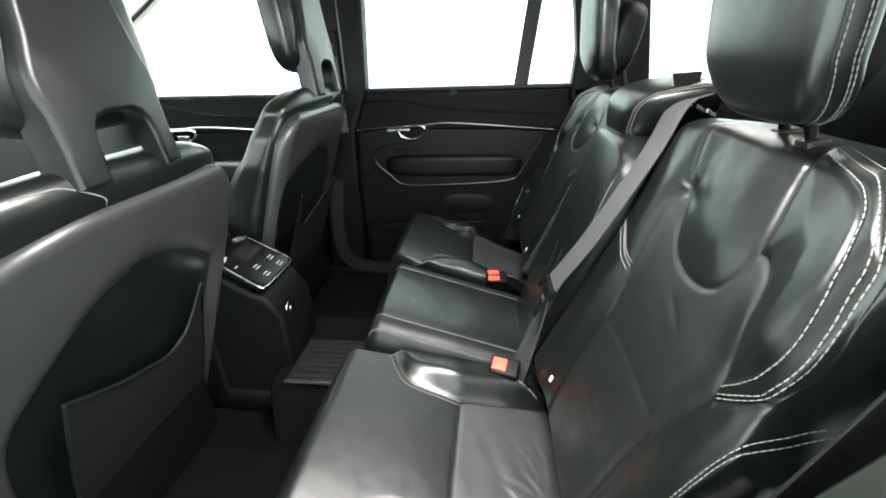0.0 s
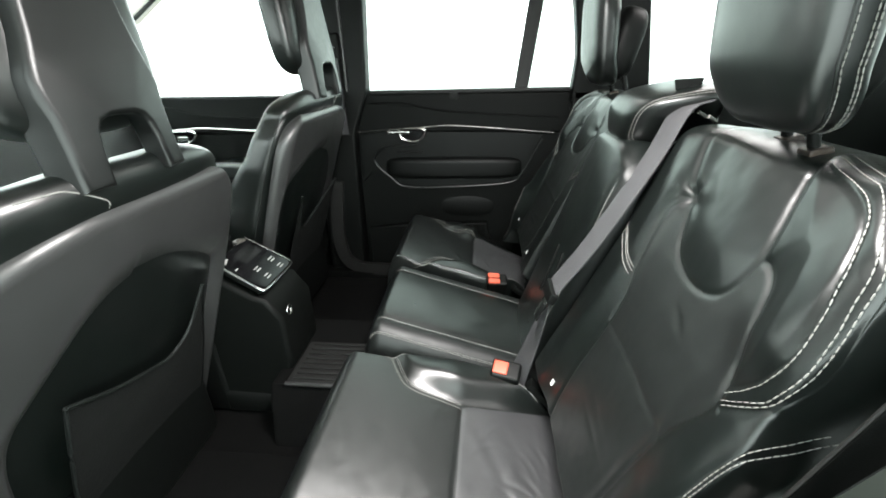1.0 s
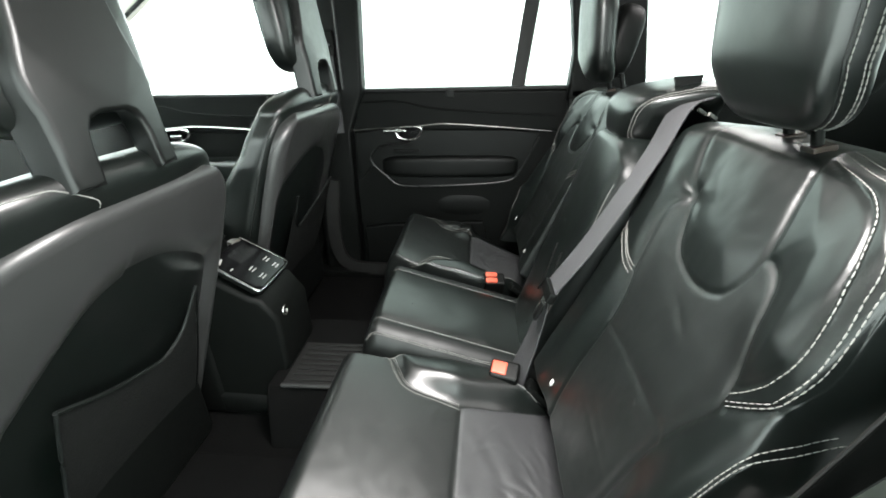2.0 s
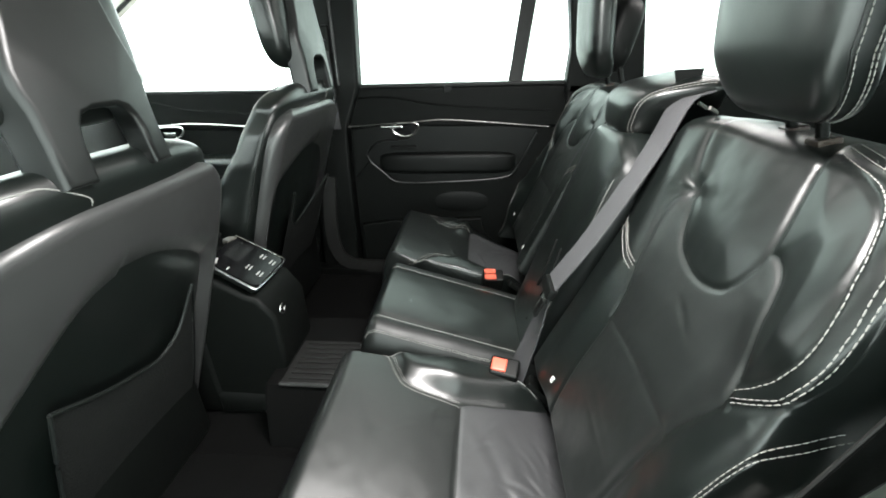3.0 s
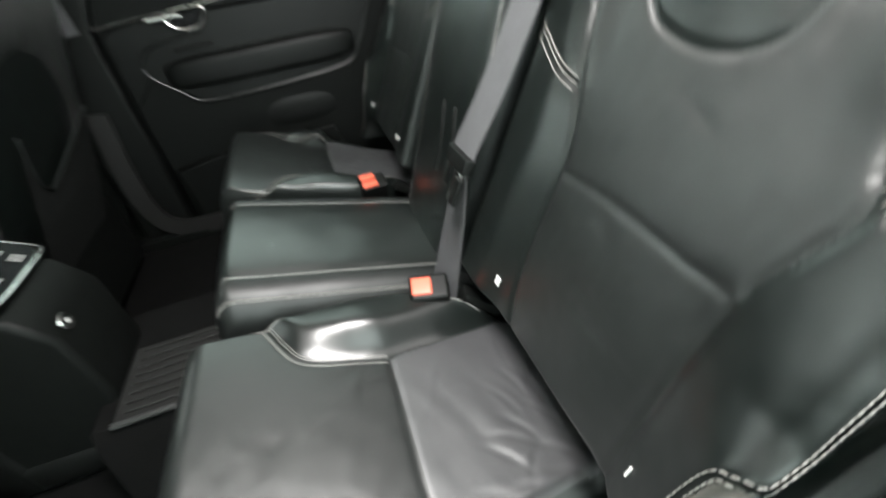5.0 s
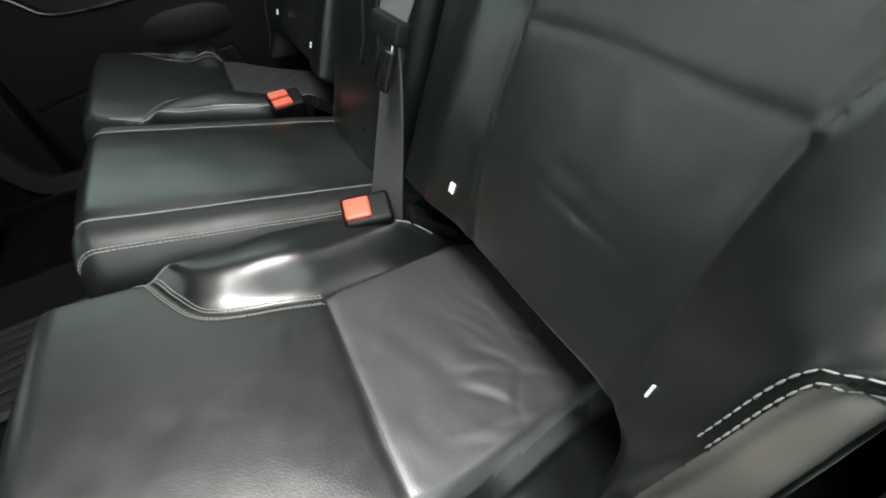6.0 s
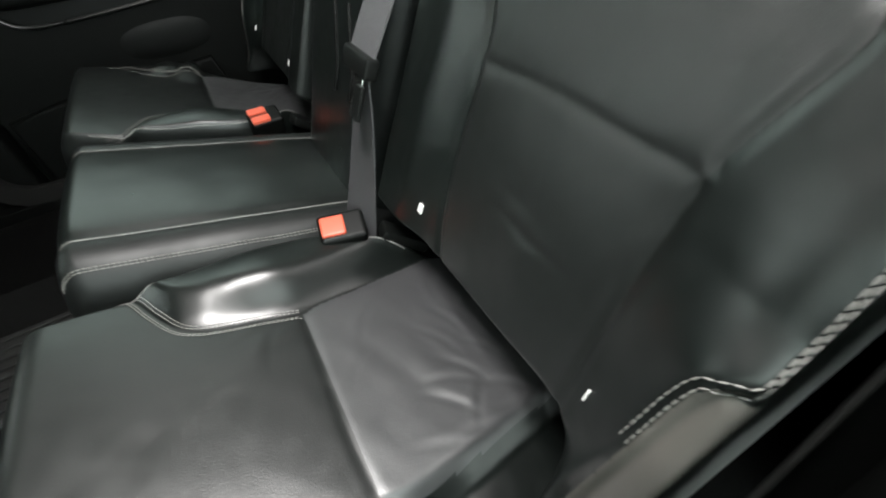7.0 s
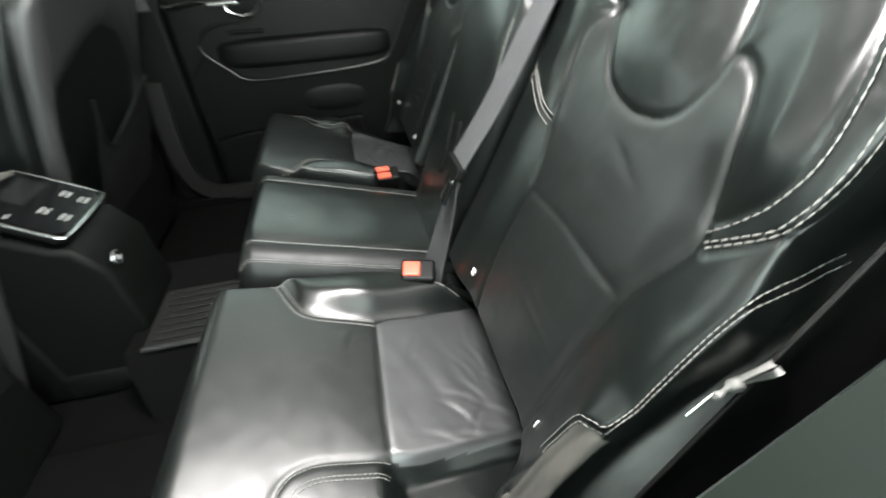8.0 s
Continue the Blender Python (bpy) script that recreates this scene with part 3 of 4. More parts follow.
def make_headrest(seat):
    c, a, b, h = (0.3289, 0.0239, 0.8967), 0.0335, 0.0987, 0.1208
    def pw(v, e):
        return math.copysign(abs(v) ** e, v)
    def skin(th, ph, lift=0.0):
        e = 0.45 if math.sin(ph) < 0 else 0.62
        k = pw(math.sin(th), 0.66)
        r = abs(math.cos(th)) ** 0.38
        w = 1 - (0.16 if math.sin(ph) > 0 else 0.03) * max(-k, 0) ** 5
        x = c[0] - (a + lift) * r * pw(math.cos(ph), e) - 0.008 * k
        return (x + 0.03 * max(-k - 0.5, 0), c[1] + (b + lift) * w * r * pw(math.sin(ph), e), c[2] + (h + lift) * k)
    n = 40
    verts = [skin(-math.pi / 2 + math.pi * i / n, 2 * math.pi * j / (2 * n)) for i in range(n + 1) for j in range(2 * n)]
    bm = soup(verts, [(i * 2 * n + j, i * 2 * n + (j + 1) % (2 * n), (i + 1) * 2 * n + (j + 1) % (2 * n), (i + 1) * 2 * n + j) for i in range(n) for j in range(2 * n)])
    bmesh.ops.remove_doubles(bm, verts=bm.verts[:], dist=1e-5)
    head = part("headrest", bm, LEATHER, seat, "large rounded black leather headrest")
    for ph in (-89.5, -93.2, -96.8):
        p = np.array([skin(t, radians(ph), 0.0008) for t in np.linspace(-1.3, 1.2, 100)])
        stitches(head, [(t, 0) for t in np.linspace(0, 1, 6)], lambda u, v, p=p: p[int(round(min(max(u, 0), 1) * 99))], 0, 0.0065, 0.0007)
    part("headrest_seam", tube([skin(t, radians(-87.8), 0.0) for t in np.linspace(-1.3, 1.2, 40)], 0.0012, 6), LEATHER_SIDE, head)
    part("headrest_back", moved(pillow(0.038, 0.06, 0.085, 0.6, 18), pose(0.387, 0.025, 0.872, 0, 14, 0)), DARK_PLASTIC, seat, "dark rounded back of the headrest")
    for y, px in ((0.005, 0.388), (0.075, 0.404)):
        part("headrest_post", tube([(px, y, 0.745), (px - 0.016, y, 0.80)], 0.006, 10), DARK_PLASTIC, seat)
        part("post_guide", moved(box(-0.012, 0.012, -0.011, 0.011, -0.006, 0.004, 0.003), pose(px - 0.001, y, 0.754, 0, -12, 0)), GUIDE, seat, "brownish post guide")


make_rear_seat((0, 0.495, 0))
# the far seat is its mirror image, with a crumpled patch of its own
STAR.append((-0.02, -0.15))
_model = make_rear_seat((0, 0, 0))
copy_thing(_model, Matrix.Translation((0, 1.285, 0)) @ Matrix.Diagonal((1, -1, 1, 1)))
for ob in [o for o in scene.objects if o == _model or o.parent == _model or (o.parent and o.parent.parent == _model)]:
    bpy.data.objects.remove(ob)


# ---- rear seat, middle place ----
def make_middle_seat(at):
    seat = thing("middle_rear_seat", at, "narrow black leather middle rear seat with highlight-pale piping and folded headrest", "car seat", "rear seats")
    hw, pipe = 0.172, 0.112
    def place(s, w, h):
        top = np.clip((-0.172 - s) / 0.14, 0, 1) * math.pi / 2
        x = np.where(s < -0.172, -0.172 - 0.05 * np.sin(top), s)
        over = np.clip(np.abs(w) - pipe, 0, 0.12) / 0.12 * math.pi / 2
        u = np.sign(w) * (np.minimum(np.abs(w), pipe) + (hw - pipe) * np.sin(over))
        z = 0.288 - 0.30 * x - 0.17 * (1 - np.cos(top)) - 0.075 * (1 - np.cos(over)) + h
        return x, u, z
    def height(s, w, d):
        e = np.minimum(np.abs(np.abs(w) - pipe), 9)
        return 0.006 * (1 - np.exp(-e / 0.03)) - 0.003 * np.exp(-(e / 0.004) ** 2) + 0.001 * relief(s, w, 20, 4.0)
    ss = np.concatenate([np.linspace(-0.312, -0.172, 20)[:-1], np.linspace(-0.172, 0.2, 50)])
    ws = np.concatenate([np.linspace(-0.232, -0.112, 20)[:-1], np.linspace(-0.112, 0.112, 40), np.linspace(0.112, 0.232, 20)[1:]])
    upholstery(seat, ss, ws, [], height, place, [
        ("cushion_side", "", lambda s, w: w < -pipe, LEATHER_SIDE), ("cushion_side", "", lambda s, w: w > pipe, LEATHER_SIDE), ("cushion", "", lambda s, w: s < 9)], LEATHER)
    def on(s, w, lift=0.001):
        a = np.array([float(s)]), np.array([float(w)])
        q = place(*a, height(*a, None) + lift)
        return tuple(float(k[0]) for k in q)
    for side in (-1, 1):
        part("piping", tube([on(s, side * pipe) for s in np.linspace(-0.2, 0.17, 40)], 0.0016, 6), PIPING, seat, "thin piping with its highlight coloured pale")
        for k in (0.0, 0.004):
            stitches(seat, [(-0.22, side * (0.165 + k)), (0.0, side * (0.165 + k)), (0.12, side * (0.165 + k))], on, 0, 0.005, 0.0007)
    part("seat_base", box(-0.15, 0.2, -0.13, 0.13, 0.0, 0.2, 0.02), DARK_PLASTIC, seat)
    # backrest
    def bplace(w, z, h):
        over = np.clip(np.abs(w) - 0.115, 0, 0.09) / 0.09 * math.pi / 2
        u = np.sign(w) * (np.minimum(np.abs(w), 0.115) + 0.035 * np.sin(over))
        top = np.clip((z - 0.69) / 0.08, 0, 1) * math.pi / 2
        zz = np.where(z > 0.69, 0.69 + 0.03 * np.sin(top), z)
        zz = zz - 0.045 * step((np.abs(w) - 0.06) / 0.1) * step((z - 0.58) / 0.12)
        h = h - 0.09 * (1 - np.cos(over)) - 0.08 * (1 - np.cos(top))
        return 0.173 + 0.34 * (zz - 0.35) - 0.945 * h, u, zz + 0.32 * h
    def bheight(w, z, d):
        e = np.abs(np.abs(w) - 0.115)
        return 0.01 * (1 - np.exp(-e / 0.03)) * (np.abs(w) < 0.115) - 0.003 * np.exp(-(e / 0.004) ** 2) + 0.0015 * relief(w, z, 15, 6.0)
    ws = np.concatenate([np.linspace(-0.205, -0.115, 16)[:-1], np.linspace(-0.115, 0.115, 40), np.linspace(0.115, 0.205, 16)[1:]])
    zs = np.concatenate([np.linspace(0.22, 0.69, 60), np.linspace(0.69, 0.77, 12)[1:]])
    upholstery(seat, ws, zs, [], bheight, bplace, [
        ("backrest_side", "", lambda w, z: w < -0.115, LEATHER_SIDE), ("backrest_side", "", lambda w, z: w > 0.115, LEATHER_SIDE), ("backrest", "", lambda w, z: w < 9)], LEATHER)
    def bon(w, z):
        a = np.array([float(w)]), np.array([float(z)])
        return tuple(float(k[0]) for k in bplace(*a, bheight(*a, None) + 0.001))
    for side in (-1, 1):
        part("piping", tube([bon(side * 0.115, z) for z in np.linspace(0.25, 0.655, 40)], 0.0014, 6), PIPING, seat, "thin piping with its highlight coloured pale")
    # release loop low on the backrest
    for w in (-0.075, -0.03):
        part("release_tab", tube([bon(w, 0.37), bon(w - 0.004, 0.40), bon(w + 0.006, 0.44), bon(w + 0.014, 0.475)], 0.003, 8), DARK_PLASTIC, seat)
    # folded headrest
    def skin(t, k, lift=0.0):
        def pw(v, e):
            return math.copysign(abs(v) ** e, v)
        r = abs(math.cos(t)) ** 0.38 + lift
        x = 0.075 * r * pw(math.cos(k), 0.6)
        y = 0.1 * pw(math.sin(t), 0.6)
        z = 0.05 * r * pw(math.sin(k), 0.6)
        if y < 0:
            y *= max(1.0 + 7.0 * z + 3.0 * x, 0.3)
        return (0.365 + x, y, 0.747 + z + 0.2 * x)
    n = 36
    verts = [skin(-math.pi / 2 + math.pi * i / n, math.pi * j / n) for i in range(n + 1) for j in range(2 * n)]
    bm = soup(verts, [(i * 2 * n + j, i * 2 * n + (j + 1) % (2 * n), (i + 1) * 2 * n + (j + 1) % (2 * n), (i + 1) * 2 * n + j) for i in range(n) for j in range(2 * n)])
    bmesh.ops.remove_doubles(bm, verts=bm.verts[:], dist=1e-5)
    head = part("folded_headrest", bm, LEATHER, seat, "small folded-down black leather headrest")
    for t in (-0.85, -0.98):
        p = np.array([skin(t, k, 0.012) for k in np.linspace(math.pi * 0.35, math.pi * 1.4, 80)])
        stitches(head, [(a, 0) for a in np.linspace(0, 1, 6)], lambda a, b, p=p: p[int(round(min(max(a, 0), 1) * 79))], 0, 0.006, 0.0007)
    # tag strap on top, hinge brackets
    part("release_strap", slab([(0.36, 0.785), (0.395, 0.788), (0.398, 0.812), (0.352, 0.81)], 0.004, lambda a, b, d: (a, -0.085 + d, b), 0.001), DARK_PLASTIC, seat, "short black webbing pull strap")
    for k in range(3):
        part("hinge_bracket", moved(box(-0.016, 0.016, -0.002, 0.002, -0.003, 0.003, 0.001), pose(0.375 + 0.012 * k, -0.115 - 0.012 * k, 0.765 - 0.006 * k, 0, 20, 40)), TRIM_GREY, seat)
    return seat


make_middle_seat((0, 0.885, 0))


# ---- belts and buckles ----
def make_belt():
    belt = thing("seat_belt", (0.37, 0.73, 0.77), "grey-black webbing seat belt hanging beside the middle seat", "seat belt")
    def rel(p):
        return [Vector(q) - belt.location for q in p]
    upper = smooth_line([(0.385, 0.775, 0.775), (0.352, 0.757, 0.762), (0.32, 0.742, 0.70), (0.275, 0.722, 0.628), (0.225, 0.716, 0.54), (0.171, 0.708, 0.462)], 40)
    part("webbing", band(rel(upper), (-0.1, 1, -0.15), 0.062, 0.002), WEBBING, belt)
    lower = smooth_line([(0.166, 0.706, 0.45), (0.156, 0.708, 0.395), (0.142, 0.712, 0.335), (0.126, 0.71, 0.28), (0.115, 0.708, 0.24)], 30)
    part("webbing", band(rel(lower), [(0.1 - 0.6 * k, 1 - 0.3 * k, -0.2 * k) for k in np.linspace(0, 1, 30)], 0.05, 0.002), WEBBING, belt)
    c = Vector((0.166, 0.706, 0.455)) - belt.location
    part("tongue_slider", moved(box(-0.008, 0.008, -0.032, 0.032, -0.011, 0.011, 0.004), Matrix.Translation(c) @ pose(0, 0, 0, 0, 24, 0)), DARK_PLASTIC, belt, "black plastic belt slider")
    part("tongue", moved(box(-0.0015, 0.0015, -0.011, 0.011, -0.022, 0.022, 0.001), Matrix.Translation(c + Vector((-0.016, -0.012, -0.028))) @ pose(0, 0, 0, 0, 24, 0)), CHROME, belt, "chrome belt tongue")
    part("tongue_cover", moved(box(-0.003, 0.003, -0.008, 0.008, -0.018, 0.018, 0.002), Matrix.Translation(c + Vector((-0.019, -0.022, -0.03))) @ pose(0, 0, 0, 0, 24, 0)), DARK_PLASTIC, belt)
    return belt


make_belt()


def make_belt_guide():
    g = thing("belt_guide", (-0.5, 1.588, 0.9), "black plastic shoulder belt guide on the pillar", "seat belt guide")
    part("cover", box(-0.032, 0.03, -0.014, 0.01, -0.045, 0.04, 0.008, 3), DARK_PLASTIC, g)
    part("slot", box(-0.02, 0.02, -0.018, -0.012, -0.012, 0.0, 0.002), GLOSS, g)
    part("webbing", band([(0.0, -0.012, -0.02), (0.004, -0.014, -0.12), (0.01, -0.012, -0.3)], (1, 0, 0), 0.045, 0.002), WEBBING, g)
    part("rail", box(0.036, 0.044, -0.006, 0.004, -0.15, 0.2, 0.003), SHELL, g)
    return g


make_belt_guide()


def make_buckle(at, turn, double):
    b = thing("belt_buckle", at, "black belt buckle with two red buttons" if double else "black belt buckle with a red button", "seat belt buckle", "belt buckles")
    tip = pose(0, 0, -0.004, 20, 4, 0)
    part("body", moved(box(-0.024, 0.034, -0.021, 0.021, -0.05, 0.003, 0.006, 3), tip), DARK_PLASTIC, b)
    if double:
        for k in (-0.0105, 0.0105):
            part("button", moved(box(-0.021, 0.012, -0.008, 0.008, -0.004, 0.007, 0.003), tip @ pose(0, k, 0)), RED, b, "red release button")
    else:
        part("button", moved(box(-0.021, 0.009, -0.014, 0.014, -0.004, 0.007, 0.003, 3), tip), RED, b, "red release button")
    part("stalk", moved(box(-0.012, 0.06, -0.014, 0.014, -0.01, 0.008, 0.005), pose(0.06, 0, -0.035, 0, 40, 0)), DARK_PLASTIC, b)
    b.rotation_euler = (0, 0, radians(turn))
    return b


make_buckle((0.086, 0.69, 0.286), -12, False)
make_buckle((0.076, 1.072, 0.281), 6, True)


# ---- front seats: u across, outline of the back in (u, z) ----
def make_front_seat(at, mirror):
    seat = thing("front_seat", at, "black leather front seat seen from behind with hard backrest shell", "car seat", "front seats")
    s = -1 if mirror else 1
    def lean(z):
        return -0.45 + 0.36 * (z - 0.66)
    # shell with a sunk middle
    rise = smooth_line([(0.05, 0.24), (0.15, 0.25), (0.3, 0.262), (0.45, 0.272), (0.55, 0.274), (0.60, 0.270), (0.63, 0.258), (0.655, 0.235), (0.668, 0.21), (0.675, 0.18)], 160)
    def half(z):
        return np.interp(z, rise[:, 0], rise[:, 1])
    us, vs = np.sin(np.linspace(-math.pi / 2, math.pi / 2, 121)), np.concatenate([np.linspace(0.05, 0.6, 60)[:-1], 0.6 + 0.075 * np.sin(np.linspace(0, math.pi / 2, 40))])
    w, z = np.meshgrid(us, vs, indexing="ij")
    u = w * half(z)
    edge = np.minimum((1 - np.abs(w)) * 0.27, (0.675 - z) * 1.0)
    h = -0.035 * (1 - np.sqrt(np.clip(1 - (1 - np.clip(edge / 0.03, 0, 1)) ** 2, 0, 1)))
    outer = u < 0
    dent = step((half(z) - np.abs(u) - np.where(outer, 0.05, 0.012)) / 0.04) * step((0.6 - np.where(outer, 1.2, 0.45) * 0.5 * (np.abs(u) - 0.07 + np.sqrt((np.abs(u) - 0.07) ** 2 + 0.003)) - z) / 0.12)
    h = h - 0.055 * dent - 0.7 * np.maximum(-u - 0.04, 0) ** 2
    low = 1.2 * np.maximum(-u - 0.04, 0) ** 2 * step((z - 0.45) / 0.2)
    verts = [(lean(c - f) + d, s * a, c - f) for a, c, d, f in zip(u.ravel(), z.ravel(), h.ravel(), low.ravel())]
    n = len(vs)
    quads = [(i * n + j, i * n + j + 1, (i + 1) * n + j + 1, (i + 1) * n + j) for i in range(120) for j in range(n - 1)]
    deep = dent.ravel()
    # faces deepest in the dent are split off in a darker material
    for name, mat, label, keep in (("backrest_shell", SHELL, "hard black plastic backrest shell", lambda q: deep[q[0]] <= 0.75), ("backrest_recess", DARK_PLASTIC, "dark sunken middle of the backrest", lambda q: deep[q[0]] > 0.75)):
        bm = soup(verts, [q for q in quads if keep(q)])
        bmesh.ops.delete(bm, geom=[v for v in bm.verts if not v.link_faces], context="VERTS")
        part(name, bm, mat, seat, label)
    # leather body of the backrest, a rounded loft
    rows, sides = 90, 128
    verts, faces = [], []
    for i in range(rows + 1):
        t = i / rows
        z = 0.1 + 0.57 * min(t / 0.7, 1)
        th = max(0.0, (t - 0.7) / 0.3) * math.pi / 2
        zz = z + 0.055 * math.sin(th)
        wid = float(np.interp(z, [0.1, 0.3, 0.45, 0.55, 0.62, 0.67], [0.255, 0.268, 0.28, 0.282, 0.272, 0.245])) * (0.42 + 0.58 * math.cos(th))
        full = float(np.interp(z, [0.1, 0.5, 0.58, 0.67], [0.085, 0.072, 0.055, 0.05]))
        dep = full * (0.15 + 0.85 * math.cos(th))
        for k in range(sides):
            a = 2 * math.pi * k / sides
            c, q = math.cos(a), math.sin(a)
            x = math.copysign(abs(c) ** 0.6, c) * dep
            y = math.copysign(abs(q) ** 0.6, q) * wid
            if c < 0:
                x -= 0.05 * step(np.array((abs(y) - 0.14) / 0.1)) * (1 - t) ** 1.6
            verts.append((lean(zz) - 0.013 - full - (0.7 * max(-y - 0.04, 0) ** 2 if c > 0 else 0) + float(x), s * y + 0.002 * noise.noise((9 * x, 14 * y, 11 * z)), zz + 0.004 * noise.noise((3, 9 * y, 6 * x))))
    for i in range(rows):
        for k in range(sides):
            l = (k + 1) % sides
            faces.append((i * sides + k, i * sides + l, (i + 1) * sides + l, (i + 1) * sides + k))
    faces.append(tuple(range(rows * sides, (rows + 1) * sides)))
    cover = [Vector(v) for v in verts]
    part("leather_cover", soup(verts, faces), LEATHER, seat)
    for k, first, last in ((38, 58, 84), (90, 58, 84)):
        up_line = [cover[i * sides + (k if s > 0 else (sides - k) % sides)] for i in range(first, last)]
        part("cover_seam", tube([p + Vector((0, 0, 0.0008)) for p in up_line], 0.0011, 6), PIPING, seat, "thin pale seam")
    # curved seam from the shell's edge over the outer shoulder
    rear = [v for i, v in enumerate(cover) if i % sides >= 96 or i % sides <= 2] if s > 0 else [v for i, v in enumerate(cover) if i % sides <= 32 or i % sides >= 126]
    arc = [min(rear, key=lambda v: (v.y - s * a) ** 2 + (v.z - b) ** 2) for a, b in ((-0.035, 0.666), (-0.047, 0.682), (-0.065, 0.695), (-0.087, 0.706), (-0.112, 0.712), (-0.14, 0.71))]
    part("cover_seam", tube([Vector(p) + Vector((0.0006, 0, 0.0006)) for p in smooth_line([tuple(v) for v in arc], 24)], 0.0011, 6), PIPING, seat, "thin pale seam")
    for side in (-1, 1):
        line = smooth_line([(-0.055, 0.272, 0.30), (-0.05, 0.281, 0.45), (-0.047, 0.28, 0.56), (-0.045, 0.262, 0.64), (-0.043, 0.225, 0.682), (-0.045, 0.15, 0.708), (-0.05, 0.10, 0.718)], 40)
        part("seam_piping", tube([(lean(c) + a, s * side * b, c) for a, b, c in line], 0.0022, 6), LEATHER_SIDE, seat)
    part("cushion", pillow(0.24, 0.25, 0.085, 0.45, 22, (-0.95, 0, 0.27)), LEATHER, seat)
    part("seat_base", box(-1.0, -0.62, -0.2, 0.2, 0.0, 0.2, 0.02), DARK_PLASTIC, seat)
    # map pocket of net, with its rim
    def pk(a, b, d=0.0):
        return (lean(b) + 0.012 + d - 0.018 * max(0, 1 - (a / 0.17) ** 2) * (0.5 if b > 0.3 else 0.2), s * a, b)
    rim = smooth_line([(-0.151, 0.418), (-0.06, 0.368), (0.02, 0.338), (0.074, 0.327), (0.12, 0.36), (0.15, 0.444)], 40)
    low = smooth_line([(-0.147, 0.218), (-0.1, 0.09), (-0.018, 0.023), (0.08, 0.05), (0.15, 0.1), (0.178, 0.154)], 40)
    verts, faces = [], []
    for (a, b), (c, d) in zip(rim, low):
        for k in np.linspace(0, 1, 16):
            verts.append(pk(a + (c - a) * k, b + (d - b) * k))
    for i in range(39):
        for j in range(15):
            faces.append((16 * i + j, 16 * i + j + 1, 16 * i + 17 + j, 16 * i + 16 + j))
    pocket = part("map_pocket", soup(verts, faces), NET, seat, "black net map pocket")
    part("pocket_rim", tube([pk(a, b, 0.001) for a, b in rim], 0.0035, 8), LEATHER_SIDE, pocket)
    if not mirror:
        part("pocket_rim", tube([pk(a, b, 0.001) for a, b in smooth_line([rim[0], (-0.15, 0.32), low[0], low[5], low[12], low[20]], 30)], 0.003, 8), LEATHER_SIDE, pocket)
        part("pocket_rim", tube([pk(a, b, 0.001) for a, b in smooth_line([rim[-1], (0.168, 0.3), low[-1], low[34], low[28]], 30)], 0.002, 8), DARK_PLASTIC, pocket)
    # headrest: plastic back with two legs, leather pad in front
    side = [(0.092, 0.0), (0.09, 0.05), (0.09, 0.09), (0.095, 0.115), (0.094, 0.135), (0.088, 0.155), (0.08, 0.18), (0.074, 0.21), (0.066, 0.27), (0.06, 0.33)]
    gap = [(0.05, 0.0), (0.046, 0.05), (0.042, 0.068), (0.034, 0.08), (0.02, 0.085), (-0.02, 0.085), (-0.034, 0.08), (-0.042, 0.068), (-0.046, 0.05), (-0.05, 0.0)]
    mid = 0.0 if mirror else 0.02
    out = side[::-1] + gap + [(-a, b) for a, b in side]
    out = [tuple(p) for p in out[::-1]]
    part("headrest_shell", slab(out, 0.045, lambda a, b, d: (-0.436 - 0.11 * b - 1.0 * a * a - d, s * a * (1 + 3 * d) + mid, 0.70 + b), 0.009, 3), HEAD_SHELL, seat, "black plastic headrest back with two legs")
    bm = moved(pillow(0.042, 0.14, 0.135, 0.55, 26), pose(-0.522, mid, 0.893, 0, -6, 0))
    part("headrest_pad", bm, LEATHER, seat, "black leather headrest pad")
    return seat


make_front_seat((0.0, 0.55, 0.008), False)
make_front_seat((0.045, 1.262, 0.06), True)


